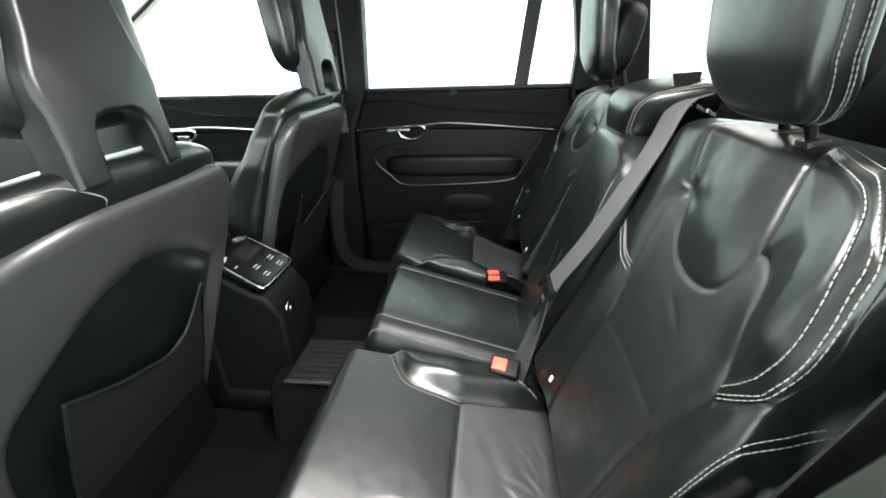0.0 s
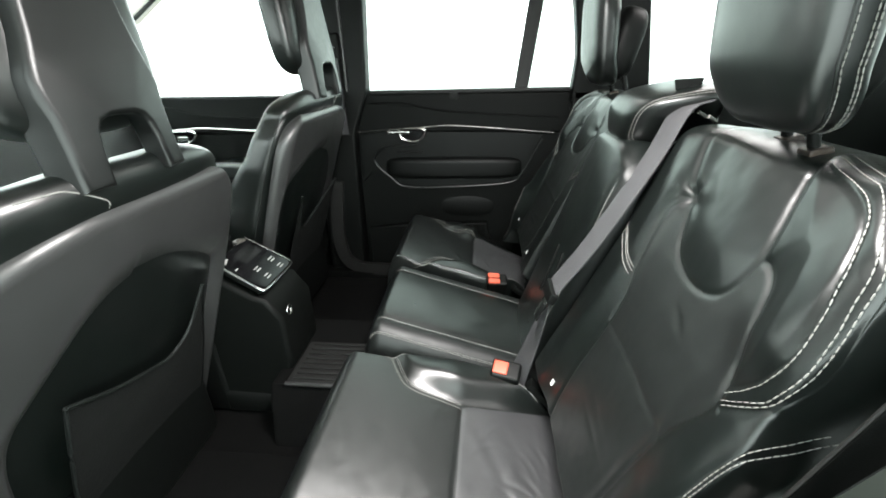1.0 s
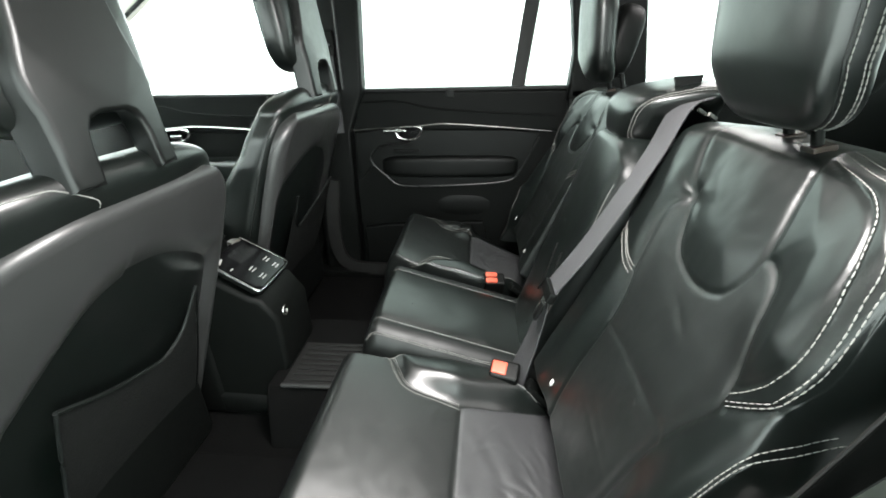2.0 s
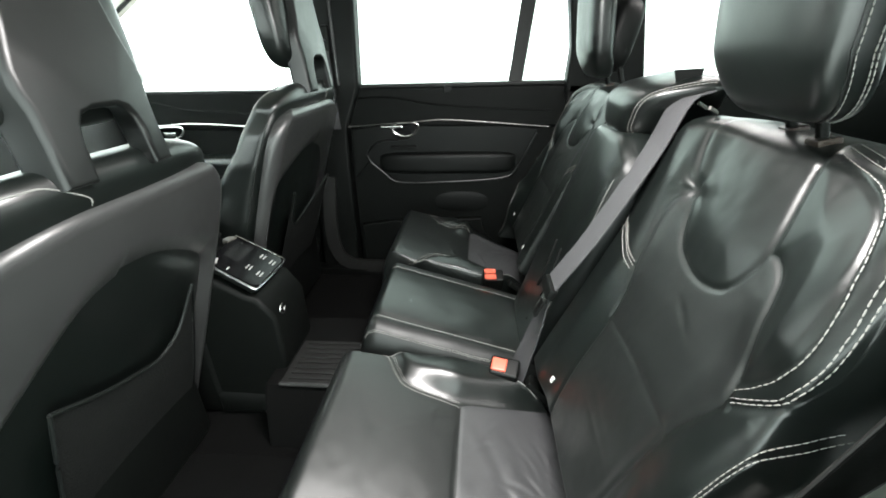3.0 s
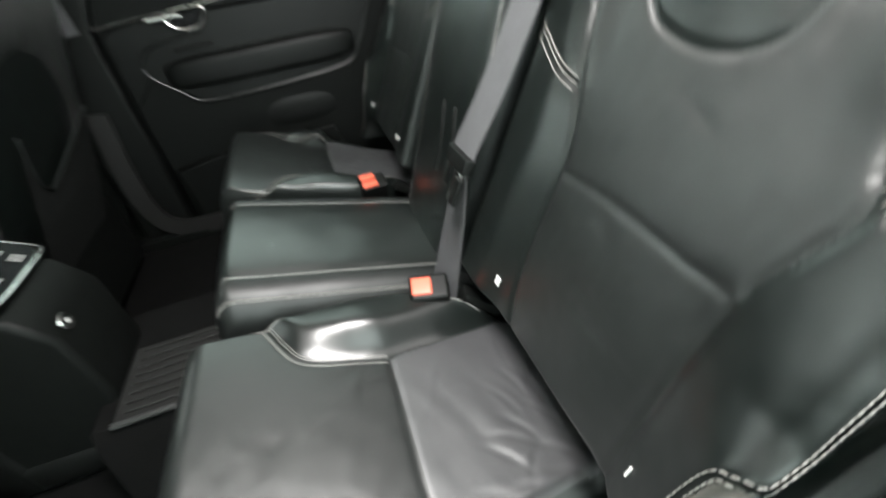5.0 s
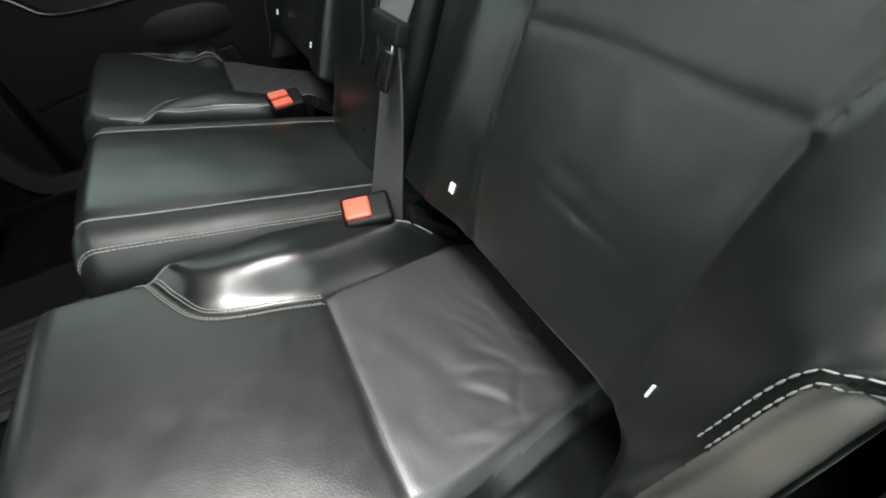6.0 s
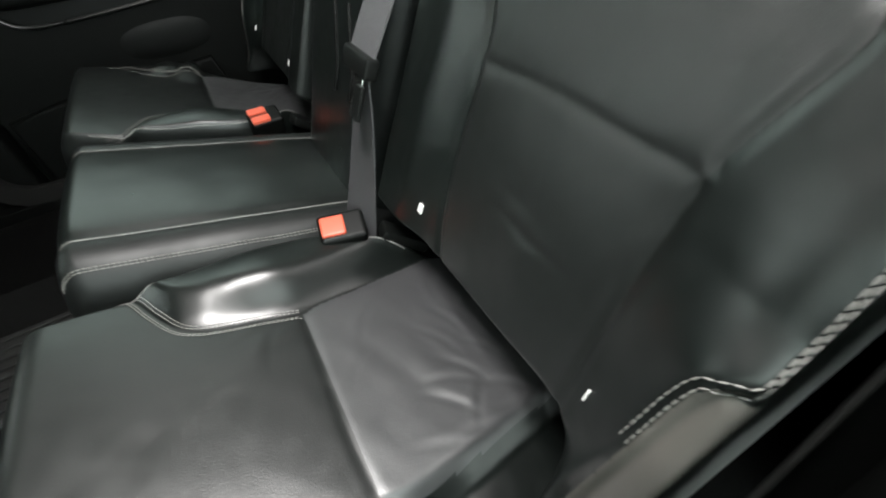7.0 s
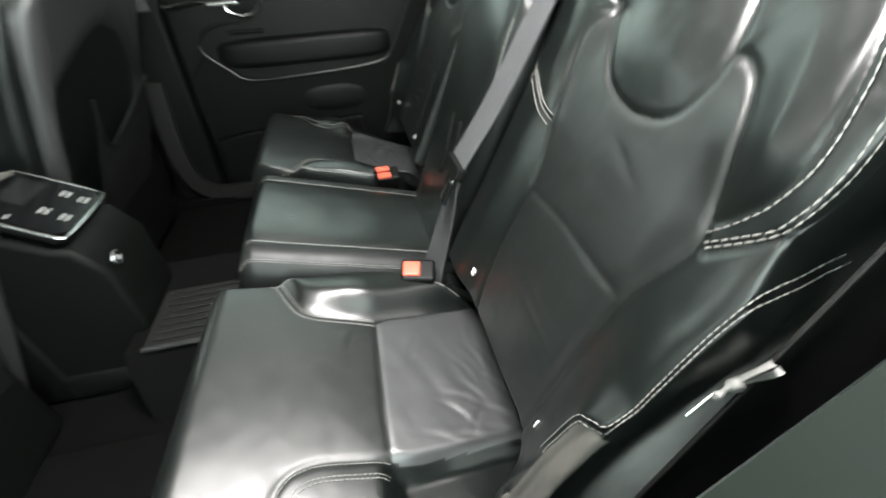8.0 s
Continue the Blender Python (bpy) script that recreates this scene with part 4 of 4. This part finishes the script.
# ---- centre console ----
def make_console():
    c = thing("centre_console", (-0.47, 0.885, 0), "black centre console end with rear climate panel", "car console")
    part("tower", slab([(0.0, 0.0), (0.045, 0.17), (0.045, 0.30), (0.01, 0.352), (-0.02, 0.36), (-0.12, 0.42), (-0.16, 0.43), (-0.16, 0.0)], 0.166, lambda a, b, d: (a, -0.083 + d, b), 0.012, 3), PLASTIC, c)
    part("tunnel_side", slab([(0.03, 0.0), (0.025, 0.05), (0.0, 0.075), (-0.16, 0.08), (-0.16, 0.0)], 0.2, lambda a, b, d: (a - 0.006, -0.095 + d, b), 0.03, 4), DARK_PLASTIC, c)
    part("storage_box", box(-0.62, -0.14, -0.09, 0.09, 0.0, 0.44, 0.02, 3), DARK_PLASTIC, c)
    # tilted panel
    tilt = Matrix.Translation((-0.05, 0, 0.396)) @ pose(0, 0, 0, 0, 31, 0)
    frame_ = [(-0.072, -0.074), (0.056, -0.08), (0.068, -0.066), (0.068, 0.066), (0.056, 0.08), (-0.072, 0.074)]
    part("panel_bezel", moved(slab(frame_, 0.012, lambda a, b, d: (a, b, 0.012 - d), 0.004, 2), tilt), PLASTIC, c)
    ring = smooth_line([(-0.069, -0.071), (0.0, -0.075), (0.053, -0.076), (0.064, -0.064), (0.066, 0.0), (0.064, 0.064), (0.053, 0.076), (0.0, 0.075), (-0.069, 0.071)], 70)
    part("chrome_frame", moved(tube([(a, b, 0.0135) for a, b in ring], 0.003, 8), tilt), CHROME, c, "thin chrome frame line")
    glass = part("touch_panel", moved(slab([(0.9 * a, 0.9 * b) for a, b in frame_], 0.003, lambda a, b, d: (a, b, 0.016 - d), 0.001), tilt), GLOSS, c, "gloss black climate panel")
    part("display", moved(box(-0.05, -0.012, -0.02, 0.055, 0.0157, 0.0163, 0), tilt), SCREEN, glass, "dim dark display", False)
    for a, b in ((0.015, -0.02), (0.044, -0.024), (0.02, 0.04), (0.047, 0.036)):
        for k in (-0.004, 0.004):
            part("panel_mark", moved(box(a + k - 0.0014, a + k + 0.0014, b - 0.009, b + 0.009, 0.0158, 0.0166, 0), tilt), MARK, glass, "", False)
    part("panel_mark", moved(box(-0.018, -0.0155, -0.062, -0.05, 0.0158, 0.0166, 0), tilt), MARK, glass, "", False)
    part("panel_mark", moved(slab([(-0.042, -0.06), (-0.062, -0.058), (-0.05, -0.038)], 0.0008, lambda a, b, d: (a, b, 0.0167 - d), 0), tilt), MARK, glass, "white triangle mark", False)
    # grey end of the armrest lid behind the panel
    part("lid_end", slab([(-0.098, 0.03), (-0.092, 0.062), (-0.115, 0.06), (-0.12, 0.04)], 0.022, lambda a, b, d: (a, b, 0.425 + d), 0.004, 2), TRIM_GREY, c)
    # socket on the end face
    sock = moved(tube([(0.012 * math.cos(k), 0.012 * math.sin(k), 0) for k in np.linspace(0, 2 * math.pi, 25)[:-1]], 0.0022, 8, True), Matrix.Translation((0.048, -0.05, 0.31)) @ pose(0, 0, 0, 0, 90, 0))
    ring = part("power_socket", sock, CHROME, c, "round chrome-ringed power socket")
    part("socket_cap", moved(box(-0.007, 0.007, -0.007, 0.007, -0.002, 0.003, 0.002), Matrix.Translation((0.048, -0.05, 0.31)) @ pose(0, 0, 0, 0, 90, 0)), DARK_PLASTIC, ring)
    part("socket_mark", moved(box(-0.004, 0.004, -0.002, 0.002, 0.003, 0.0036, 0), Matrix.Translation((0.048, -0.05, 0.31)) @ pose(0, 0, 0, 0, 90, 0)), TAG, ring, "", False)
    part("box_lid", slab([(-0.14, 0.44), (-0.17, 0.475), (-0.6, 0.475), (-0.6, 0.44)], 0.17, lambda a, b, d: (a, -0.085 + d, b), 0.008, 3), LEATHER, c)
    return c


make_console()

# ---- floor, tunnel and mats ----
floor = tagged(part("floor", box(-2.0, 1.6, 0.1, 1.66, -0.06, 0.0, 0), CARPET), "charcoal carpet floor of a car", "floor", kind="structure")
tagged(part("floor_tunnel", slab([(0.70, -0.02), (0.73, 0.12), (0.75, 0.155), (1.02, 0.155), (1.04, 0.12), (1.07, -0.02)], 0.5, lambda a, b, d: (-0.46 + d, a, b), 0.01, 3), CARPET), "carpeted raised centre tunnel", "floor", kind="structure")


def make_mat():
    m = thing("tunnel_mat", (-0.33, 0.885, 0.155), "ribbed black rubber mat over the centre tunnel", "floor mat")
    part("mat_base", box(-0.09, 0.12, -0.14, 0.02, 0.0, 0.008, 0.003), RUBBER, m)
    for k in range(8):
        y = -0.122 + 0.0185 * k
        part("rib", box(-0.075, 0.11, y - 0.004, y + 0.004, 0.007, 0.0125, 0.002), RUBBER, m)
    part("mat_edge", tube([(-0.09, -0.14, 0.006), (0.12, -0.14, 0.006)], 0.005, 8), SHELL, m)
    return m


make_mat()


def make_floor_mat(at, w):
    m = thing("floor_mat", at, "dark carpet floor mat in the rear footwell", "floor mat", "floor mats")
    part("mat_carpet", box(-0.22, 0.22, -w / 2, w / 2, 0.0, 0.012, 0.005), CARPET, m)
    part("mat_binding", tube([(-0.215, -w / 2, 0.006), (0.215, -w / 2, 0.006), (0.215, w / 2, 0.006), (-0.215, w / 2, 0.006)], 0.006, 8, True), CARPET, m)
    return m


make_floor_mat((-0.45, 0.47, 0), 0.40)
make_floor_mat((-0.45, 1.32, 0), 0.40)


# ---- doors of the far side ----
def sheet(outline, y, depth, r=0.004, seg=2):
    return slab(outline, depth, lambda a, b, d: (a, y + d, b), r, seg)


def make_far_door(name, x0, x1, label, rear):
    d = thing(name, (0, 0, 0), label, "car door", kind="structure")
    part("upper_panel", sheet([(x0, 0.60), (x1, 0.59), (x1 + 0.02, 0.735), (x0, 0.741)], 1.625, 0.06, 0.012, 3), PLASTIC, d, "soft grained black upper door panel")
    part("lower_panel", sheet([(x0, 0.0), (x1 - 0.12, 0.0), (x1, 0.36), (x1, 0.60), (x0, 0.60)], 1.64, 0.05, 0.006), PLASTIC, d)
    part("chrome_strip", tube(smooth_line([(x0, 1.622, 0.600), ((x0 * 2 + x1) / 3, 1.62, 0.617), ((x0 + x1) / 2, 1.62, 0.621), (x1 - 0.05, 1.622, 0.592)], 40), 0.0032, 8), CHROME, d, "thin chrome trim strip")
    return d


DOOR_2 = make_far_door("door_2", -0.46, 0.34, "closed black-trimmed rear passenger door", True)
part("insert_panel", sheet([(-0.45, 0.40), (-0.44, 0.590), (-0.3, 0.607), (-0.12, 0.612), (0.25, 0.585), (0.19, 0.44), (0.15, 0.395), (-0.27, 0.375), (-0.385, 0.47)], 1.632, 0.02, 0.004), DOOR_LEATHER, DOOR_2)
part("insert_edge", tube([(a, 1.628, b) for a, b in smooth_line([(-0.20, 0.578), (-0.235, 0.555), (-0.33, 0.545), (-0.375, 0.525), (-0.39, 0.48), (-0.33, 0.42), (-0.275, 0.385), (-0.1, 0.385), (0.13, 0.402), (0.185, 0.445), (0.25, 0.57)], 60)], 0.004, 8), HEAD_SHELL, DOOR_2)
part("armrest", pillow(0.265, 0.05, 0.042, 0.4, 24, (-0.085, 1.655, 0.462)), DOOR_LEATHER, DOOR_2, "padded black door armrest")
part("grip_slot", box(-0.30, -0.2, 1.618, 1.634, 0.519, 0.528, 0.004), DARK_PLASTIC, DOOR_2)
handle = part("door_handle", tube([(a, 1.612, b) for a, b in smooth_line([(-0.287, 0.603), (-0.275, 0.578), (-0.24, 0.566), (-0.205, 0.574), (-0.186, 0.602), (-0.2, 0.613), (-0.235, 0.614), (-0.27, 0.611), (-0.287, 0.603)], 50)[:-1]], 0.0055, 8, True), CHROME, DOOR_2, "chrome inner door handle")
part("handle_cup", sheet([(-0.282, 0.605), (-0.268, 0.577), (-0.24, 0.568), (-0.208, 0.577), (-0.192, 0.607)], 1.617, 0.01, 0), GLOSS, handle)
part("handle_lever", box(-0.33, -0.245, 1.606, 1.616, 0.594, 0.606, 0.004), CHROME, handle)
part("speaker_cover", pillow(0.14, 0.02, 0.055, 0.8, 18, (-0.03, 1.655, 0.30)), DARK_PLASTIC, DOOR_2)
part("door_pocket", sheet([(-0.44, 0.02), (-0.44, 0.21), (-0.33, 0.225), (0.05, 0.24), (0.1, 0.02)], 1.61, 0.03, 0.008, 3), PLASTIC, DOOR_2)
part("sill_seal", box(-0.46, 0.35, 1.63, 1.66, 0.735, 0.748, 0.004), RUBBER, DOOR_2)
part("blind_hook", box(-0.092, -0.062, 1.618, 1.63, 0.715, 0.737, 0.003), DARK_PLASTIC, DOOR_2)
part("panel_crease", tube(smooth_line([(-0.44, 1.623, 0.70), (-0.28, 1.62, 0.705), (-0.15, 1.62, 0.68), (0.05, 1.622, 0.662), (0.3, 1.623, 0.648)], 40), 0.003, 8), PLASTIC, DOOR_2)

DOOR_1 = make_far_door("door_1", -1.5, -0.56, "closed black-trimmed front passenger door", False)
part("armrest", pillow(0.3, 0.06, 0.04, 0.5, 20, (-0.95, 1.62, 0.46)), LEATHER, DOOR_1)
handle = part("door_handle", tube([(a, 1.612, b) for a, b in smooth_line([(-1.235, 0.605), (-1.22, 0.575), (-1.175, 0.56), (-1.125, 0.575), (-1.108, 0.608), (-1.17, 0.612), (-1.235, 0.605)], 40)[:-1]], 0.006, 8, True), CHROME, DOOR_1, "chrome inner door handle")
part("handle_lever", box(-1.19, -1.14, 1.608, 1.618, 0.566, 0.592, 0.004), CHROME, handle)
part("panel_crease", tube(smooth_line([(-1.4, 1.623, 0.70), (-1.2, 1.62, 0.70), (-1.05, 1.62, 0.67), (-0.6, 1.622, 0.645)], 40), 0.003, 8), PLASTIC, DOOR_1)

# ---- shell of the car ----
def structure(name, bm, mat, label, cat, smooth=True):
    return tagged(part(name, bm, mat, None, "", smooth), label, cat, kind="structure")


structure("pillar_b", joined(sheet([(-0.62, 0.0), (-0.47, 0.0), (-0.45, 0.6), (-0.393, 0.74), (-0.372, 1.12), (-0.52, 1.12), (-0.60, 0.74)], 1.59, 0.07, 0.012, 3)), DARK_PLASTIC, "black B-pillar trim between the doors", "car pillar")
structure("sill_trim", band(smooth_line([(-0.54, 1.585, 0.42), (-0.56, 1.583, 0.25), (-0.555, 1.58, 0.12), (-0.51, 1.575, 0.055), (-0.40, 1.57, 0.04), (0.0, 1.57, 0.04)], 40), (0.6, 0, 0.6), 0.05, 0.02), RUBBER, "curved grey-black sill trim", "car trim")
structure("sill_plate", box(-1.4, 0.3, 1.56, 1.62, -0.01, 0.03, 0.006), DARK_PLASTIC, "black door sill plate", "car trim")
structure("window_divider", sheet([(0.139, 0.735), (0.188, 0.735), (0.232, 1.06), (0.182, 1.06)], 1.65, 0.03, 0.006), RUBBER, "black window divider bar", "car trim")
structure("pillar_c", sheet([(0.332, 0.70), (0.60, 0.70), (0.54, 1.12), (0.30, 1.12), (0.325, 0.98), (0.342, 0.85)], 1.60, 0.07, 0.012, 3), DARK_PLASTIC, "black C-pillar trim", "car pillar")
structure("wall_right_rear", sheet([(0.34, 0.0), (1.6, 0.0), (1.6, 0.76), (0.34, 0.74)], 1.60, 0.07, 0.01), DARK_PLASTIC, "black cargo side trim", "car trim")
structure("pillar_d", sheet([(1.15, 0.74), (1.6, 0.74), (1.6, 1.12), (1.0, 1.12)], 1.60, 0.07, 0.01), DARK_PLASTIC, "black D-pillar trim", "car pillar")
structure("pillar_a", sheet([(-1.66, 0.74), (-1.319, 0.945), (-1.09, 1.085), (-0.95, 1.10), (-0.95, 1.2), (-1.25, 1.15), (-1.8, 0.80)], 1.6, 0.06, 0.012, 3), LINING, "pale A-pillar trim", "car pillar")
structure("pillar_seal", tube([(-1.66, 1.598, 0.735), (-1.319, 1.598, 0.94), (-1.09, 1.598, 1.08), (-0.95, 1.598, 1.097)], 0.007, 8), RUBBER, "thin black seal along the A-pillar", "car trim")
structure("ceiling", box(-1.0, 1.5, 0.02, 1.66, 1.10, 1.14, 0), LINING, "pale warm cloth headliner", "car roof")
structure("roof_panel", slab([(-1.08, 1.145), (-0.95, 1.165), (0.3, 1.19), (1.3, 1.17), (1.58, 1.13), (1.58, 1.10), (1.3, 1.142), (-0.95, 1.142)], 1.66, lambda a, b, d: (a, 0.02 + d, b), 0.006, 2), PAINT, "painted roof of the car", "car roof")
structure("windscreen", soup([(-1.93, 0.16, 0.75), (-1.93, 1.6, 0.75), (-1.05, 1.56, 1.13), (-1.05, 0.2, 1.13), (-1.935, 0.16, 0.755), (-1.935, 1.6, 0.755), (-1.055, 1.56, 1.135), (-1.055, 0.2, 1.135)],
                             [(0, 1, 2, 3), (7, 6, 5, 4), (0, 4, 5, 1), (1, 5, 6, 2), (2, 6, 7, 3), (3, 7, 4, 0)]), GLASS, "clear windscreen pane", "car window", False).visible_shadow = False
structure("body_side", joined(box(-1.9, 1.6, 1.70, 1.74, -0.3, 0.72, 0.01)), PAINT, "painted outer body side", "car body")
structure("tailgate", box(1.55, 1.6, 0.1, 1.66, 0.0, 0.76, 0.01), DARK_PLASTIC, "black tailgate trim", "car trim")
# unseen pane, its tint set to dim the light from behind
structure("tailgate_window", moved(box(-0.003, 0.003, -0.75, 0.75, -0.2, 0.2, 0), pose(1.5, 0.885, 0.92, 0, -20, 0)), TINTED, "unseen tinted tailgate pane that dims light from behind", "car window", False)
structure("cargo_floor", box(0.5, 1.55, 0.15, 1.62, 0.30, 0.34, 0.005), CARPET, "dark cargo floor", "floor")
structure("dashboard", slab([(-1.7, 0.0), (-1.32, 0.2), (-1.28, 0.55), (-1.38, 0.68), (-1.9, 0.74), (-2.0, 0.0)], 1.5, lambda a, b, d: (a, 0.14 + d, b), 0.02, 3), DARK_PLASTIC, "dark dashboard", "dashboard")
# near side: front door closed, rear door opening clear
structure("wall_left_front", sheet([(-1.9, -0.05), (-0.52, -0.05), (-0.52, 0.74), (-1.9, 0.74)], 0.06, 0.07, 0.01), DARK_PLASTIC, "closed front door of the near side", "car door")
structure("pillar_b_left", sheet([(-0.62, -0.05), (-0.5, -0.05), (-0.46, 0.74), (-0.42, 1.12), (-0.52, 1.12), (-0.58, 0.74)], 0.13, 0.06, 0.012, 3), DARK_PLASTIC, "black B-pillar trim", "car pillar")
structure("wall_left_rear", sheet([(0.38, 0.0), (1.6, 0.0), (1.6, 0.76), (0.52, 0.76), (0.44, 0.6)], 0.12, 0.07, 0.01), DARK_PLASTIC, "black cargo side trim", "car trim")
structure("pillar_c_left", sheet([(0.50, 0.74), (0.72, 0.74), (0.66, 1.12), (0.44, 1.12)], 0.16, 0.06, 0.012, 3), DARK_PLASTIC, "black C-pillar trim", "car pillar")
structure("pillar_d_left", sheet([(1.15, 0.74), (1.6, 0.74), (1.6, 1.12), (1.0, 1.12)], 0.12, 0.07, 0.01), DARK_PLASTIC, "black D-pillar trim", "car pillar")
structure("sill_left", box(-0.55, 0.2, 0.04, 0.18, -0.1, 0.03, 0.02, 3), DARK_PLASTIC, "door sill of the open rear door", "car trim")
# the near rear door, open and hinged at the B-pillar; unseen, it blocks light
door_turn = Matrix.Translation((-0.49, 0.06, 0)) @ pose(0, 0, 0, 0, 0, -86)
open_door = thing("door_3", (0, 0, 0), "open black-trimmed rear door swung out from the car", "car door", kind="structure")
part("door_panel", moved(slab([(0.03, -0.12), (0.72, -0.12), (0.9, 0.3), (0.9, 0.74), (0.03, 0.74)], 0.1, lambda a, b, d: (a, d - 0.05, b), 0.012, 2), door_turn), PLASTIC, open_door)
part("window_frame", joined(*[moved(box(*q, 0.008), door_turn) for q in ((0.03, 0.08, -0.02, 0.02, 0.74, 1.1), (0.84, 0.9, -0.02, 0.02, 0.74, 1.1), (0.08, 0.84, -0.02, 0.02, 1.05, 1.1))]), DARK_PLASTIC, open_door)
part("window_pane", moved(box(0.08, 0.84, -0.003, 0.003, 0.74, 1.05, 0), door_turn), PRIVACY, open_door, "", False)
# sloping frame of the near door opening
slope = [(0.03, 0.245, 0.0), (0.10, 0.25, 0.12), (0.19, 0.258, 0.30), (0.285, 0.274, 0.50), (0.38, 0.29, 0.70), (0.43, 0.298, 0.80)]
structure("door_seal", tube(slope, 0.0022, 8), RUBBER, "thin rubber edge beside the rear seat", "car trim")
edge = [(0.066 + 0.705 * (z - 0.3), 0.207 + 0.06 * (z - 0.3), z) for z in (0.0, 0.12, 0.30, 0.50, 0.70, 0.80)]
structure("door_frame_trim", soup([q for p, e in zip(slope, edge) for q in ((p[0] + 0.004, p[1] + 0.002, p[2] - 0.002), (max(p[0], e[0]) + 0.035, (p[1] + e[1]) / 2, p[2] - 0.02), e)],
                                  [(3 * i + k, 3 * i + k + 1, 3 * i + k + 4, 3 * i + k + 3) for i in range(5) for k in range(2)]), DARK_PLASTIC, "dark trim of the rear door opening", "car trim")
structure("body_frame", soup([q for e in edge for q in ((e[0], e[1] - 0.001, e[2]), (e[0] + 0.012, e[1] - 0.05, e[2] - 0.005), (e[0] + 0.05, 0.05, e[2] - 0.03))],
                             [(3 * i + k, 3 * i + k + 1, 3 * i + k + 4, 3 * i + k + 3) for i in range(5) for k in range(2)]), PAINT, "grey-green painted frame of the open rear door", "car body")


def make_pull_strap():
    s = thing("pull_strap", (0.262, 0.275, 0.482), "pale grey webbing pull strap knotted beside the rear seat", "strap")
    # a loose bow: a narrow loop, a wide open loop and two ends
    loops = [[(0, 0, 0), (0.008, -0.004, 0.012), (0.019, -0.008, 0.028), (0.026, -0.009, 0.034), (0.026, -0.005, 0.025), (0.013, -0.002, 0.01), (0.001, 0, 0.001)],
             [(0, 0, 0), (0.016, -0.008, 0.009), (0.031, -0.013, 0.02), (0.039, -0.012, 0.023), (0.042, -0.008, 0.012), (0.039, -0.004, -0.001), (0.02, -0.002, -0.004), (0.001, 0, -0.002)],
             [(0, 0, 0), (-0.009, -0.003, -0.002), (-0.018, -0.005, -0.008), (-0.026, -0.007, -0.008)],
             [(0, 0, -0.002), (-0.008, -0.002, -0.010), (-0.016, -0.005, -0.016), (-0.024, -0.006, -0.017)]]
    for k, l in enumerate(loops):
        p = smooth_line(l, 28)
        turn = [(0.35 + 0.2 * math.sin(0.4 * i + k), 0.8, -0.25 + 0.3 * math.cos(0.35 * i + 2 * k)) for i in range(28)]
        part("loop" if k < 2 else "loose_end", band([0.62 * Vector(q) for q in p], turn, 0.0055 if k < 2 else 0.0045, 0.001), STRAP, s)
    part("knot", moved(pillow(0.006, 0.005, 0.006, 0.8, 10), pose(0, -0.002, -0.002, 20, 30, 0)), STRAP, s)
    part("pin", tube([(-0.012, 0, -0.008), (-0.033, -0.004, -0.024)], 0.0013, 8), CHROME, s)
    return s


make_pull_strap()


# unseen fittings for the added headliner lights
def make_added_light(lx, ly):
    l = thing("ceiling_light", (lx, ly, 1.092), "unseen added reading light in the pale headliner", "car light", "reading lights")
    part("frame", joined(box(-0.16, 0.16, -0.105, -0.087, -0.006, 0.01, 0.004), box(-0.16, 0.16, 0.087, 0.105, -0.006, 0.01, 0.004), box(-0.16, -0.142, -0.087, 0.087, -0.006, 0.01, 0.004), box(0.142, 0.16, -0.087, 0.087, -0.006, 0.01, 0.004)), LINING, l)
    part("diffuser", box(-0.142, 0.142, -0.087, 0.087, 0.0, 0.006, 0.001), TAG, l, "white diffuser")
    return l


for lx, ly, watts in ADDED_LIGHTS:
    make_added_light(lx, ly)

# ---- outside ----
# unseen wall, added to hold back light coming through the windscreen
structure("wall_front", box(-4.6, -4.45, -1.9, 3.2, -0.35, 3.4, 0), GREY_WALL, "unseen added white wall ahead of the car", "wall")
# unseen floor, kept pale to bounce light up into the car
structure("ground", box(-30, 30, -30, 30, -0.45, -0.35, 0), CONCRETE, "pale hall floor around the car", "floor")


def make_mirror():
    m = thing("door_mirror", (-1.42, 1.93, 0.83), "white outside door mirror on the front door", "car mirror")
    part("housing", pillow(0.06, 0.11, 0.07, 0.6, 18), TAG, m)
    part("foot", box(-0.03, 0.03, -0.28, -0.1, -0.09, -0.05, 0.01), DARK_PLASTIC, m)
    return m


make_mirror()
for name, pts, y in (("window_1", [(-1.5, 0.74), (-0.58, 0.74), (-0.5, 1.1), (-1.05, 1.1)], 1.662), ("window_2", [(-0.46, 0.74), (0.135, 0.735), (0.18, 1.1), (-0.42, 1.1)], 1.668),
                     ("window_3", [(0.19, 0.735), (0.335, 0.735), (0.32, 1.1), (0.235, 1.1)], 1.668), ("window_4", [(0.6, 0.76), (1.2, 0.76), (1.05, 1.1), (0.55, 1.1)], 1.668)):
    dark = name != "window_1"
    w = structure(name, sheet(pts, y, 0.004, 0), PRIVACY if dark else GLASS, "lightly tinted side window pane" if dark else "clear side window pane", "car window", False)
    w.visible_shadow = dark
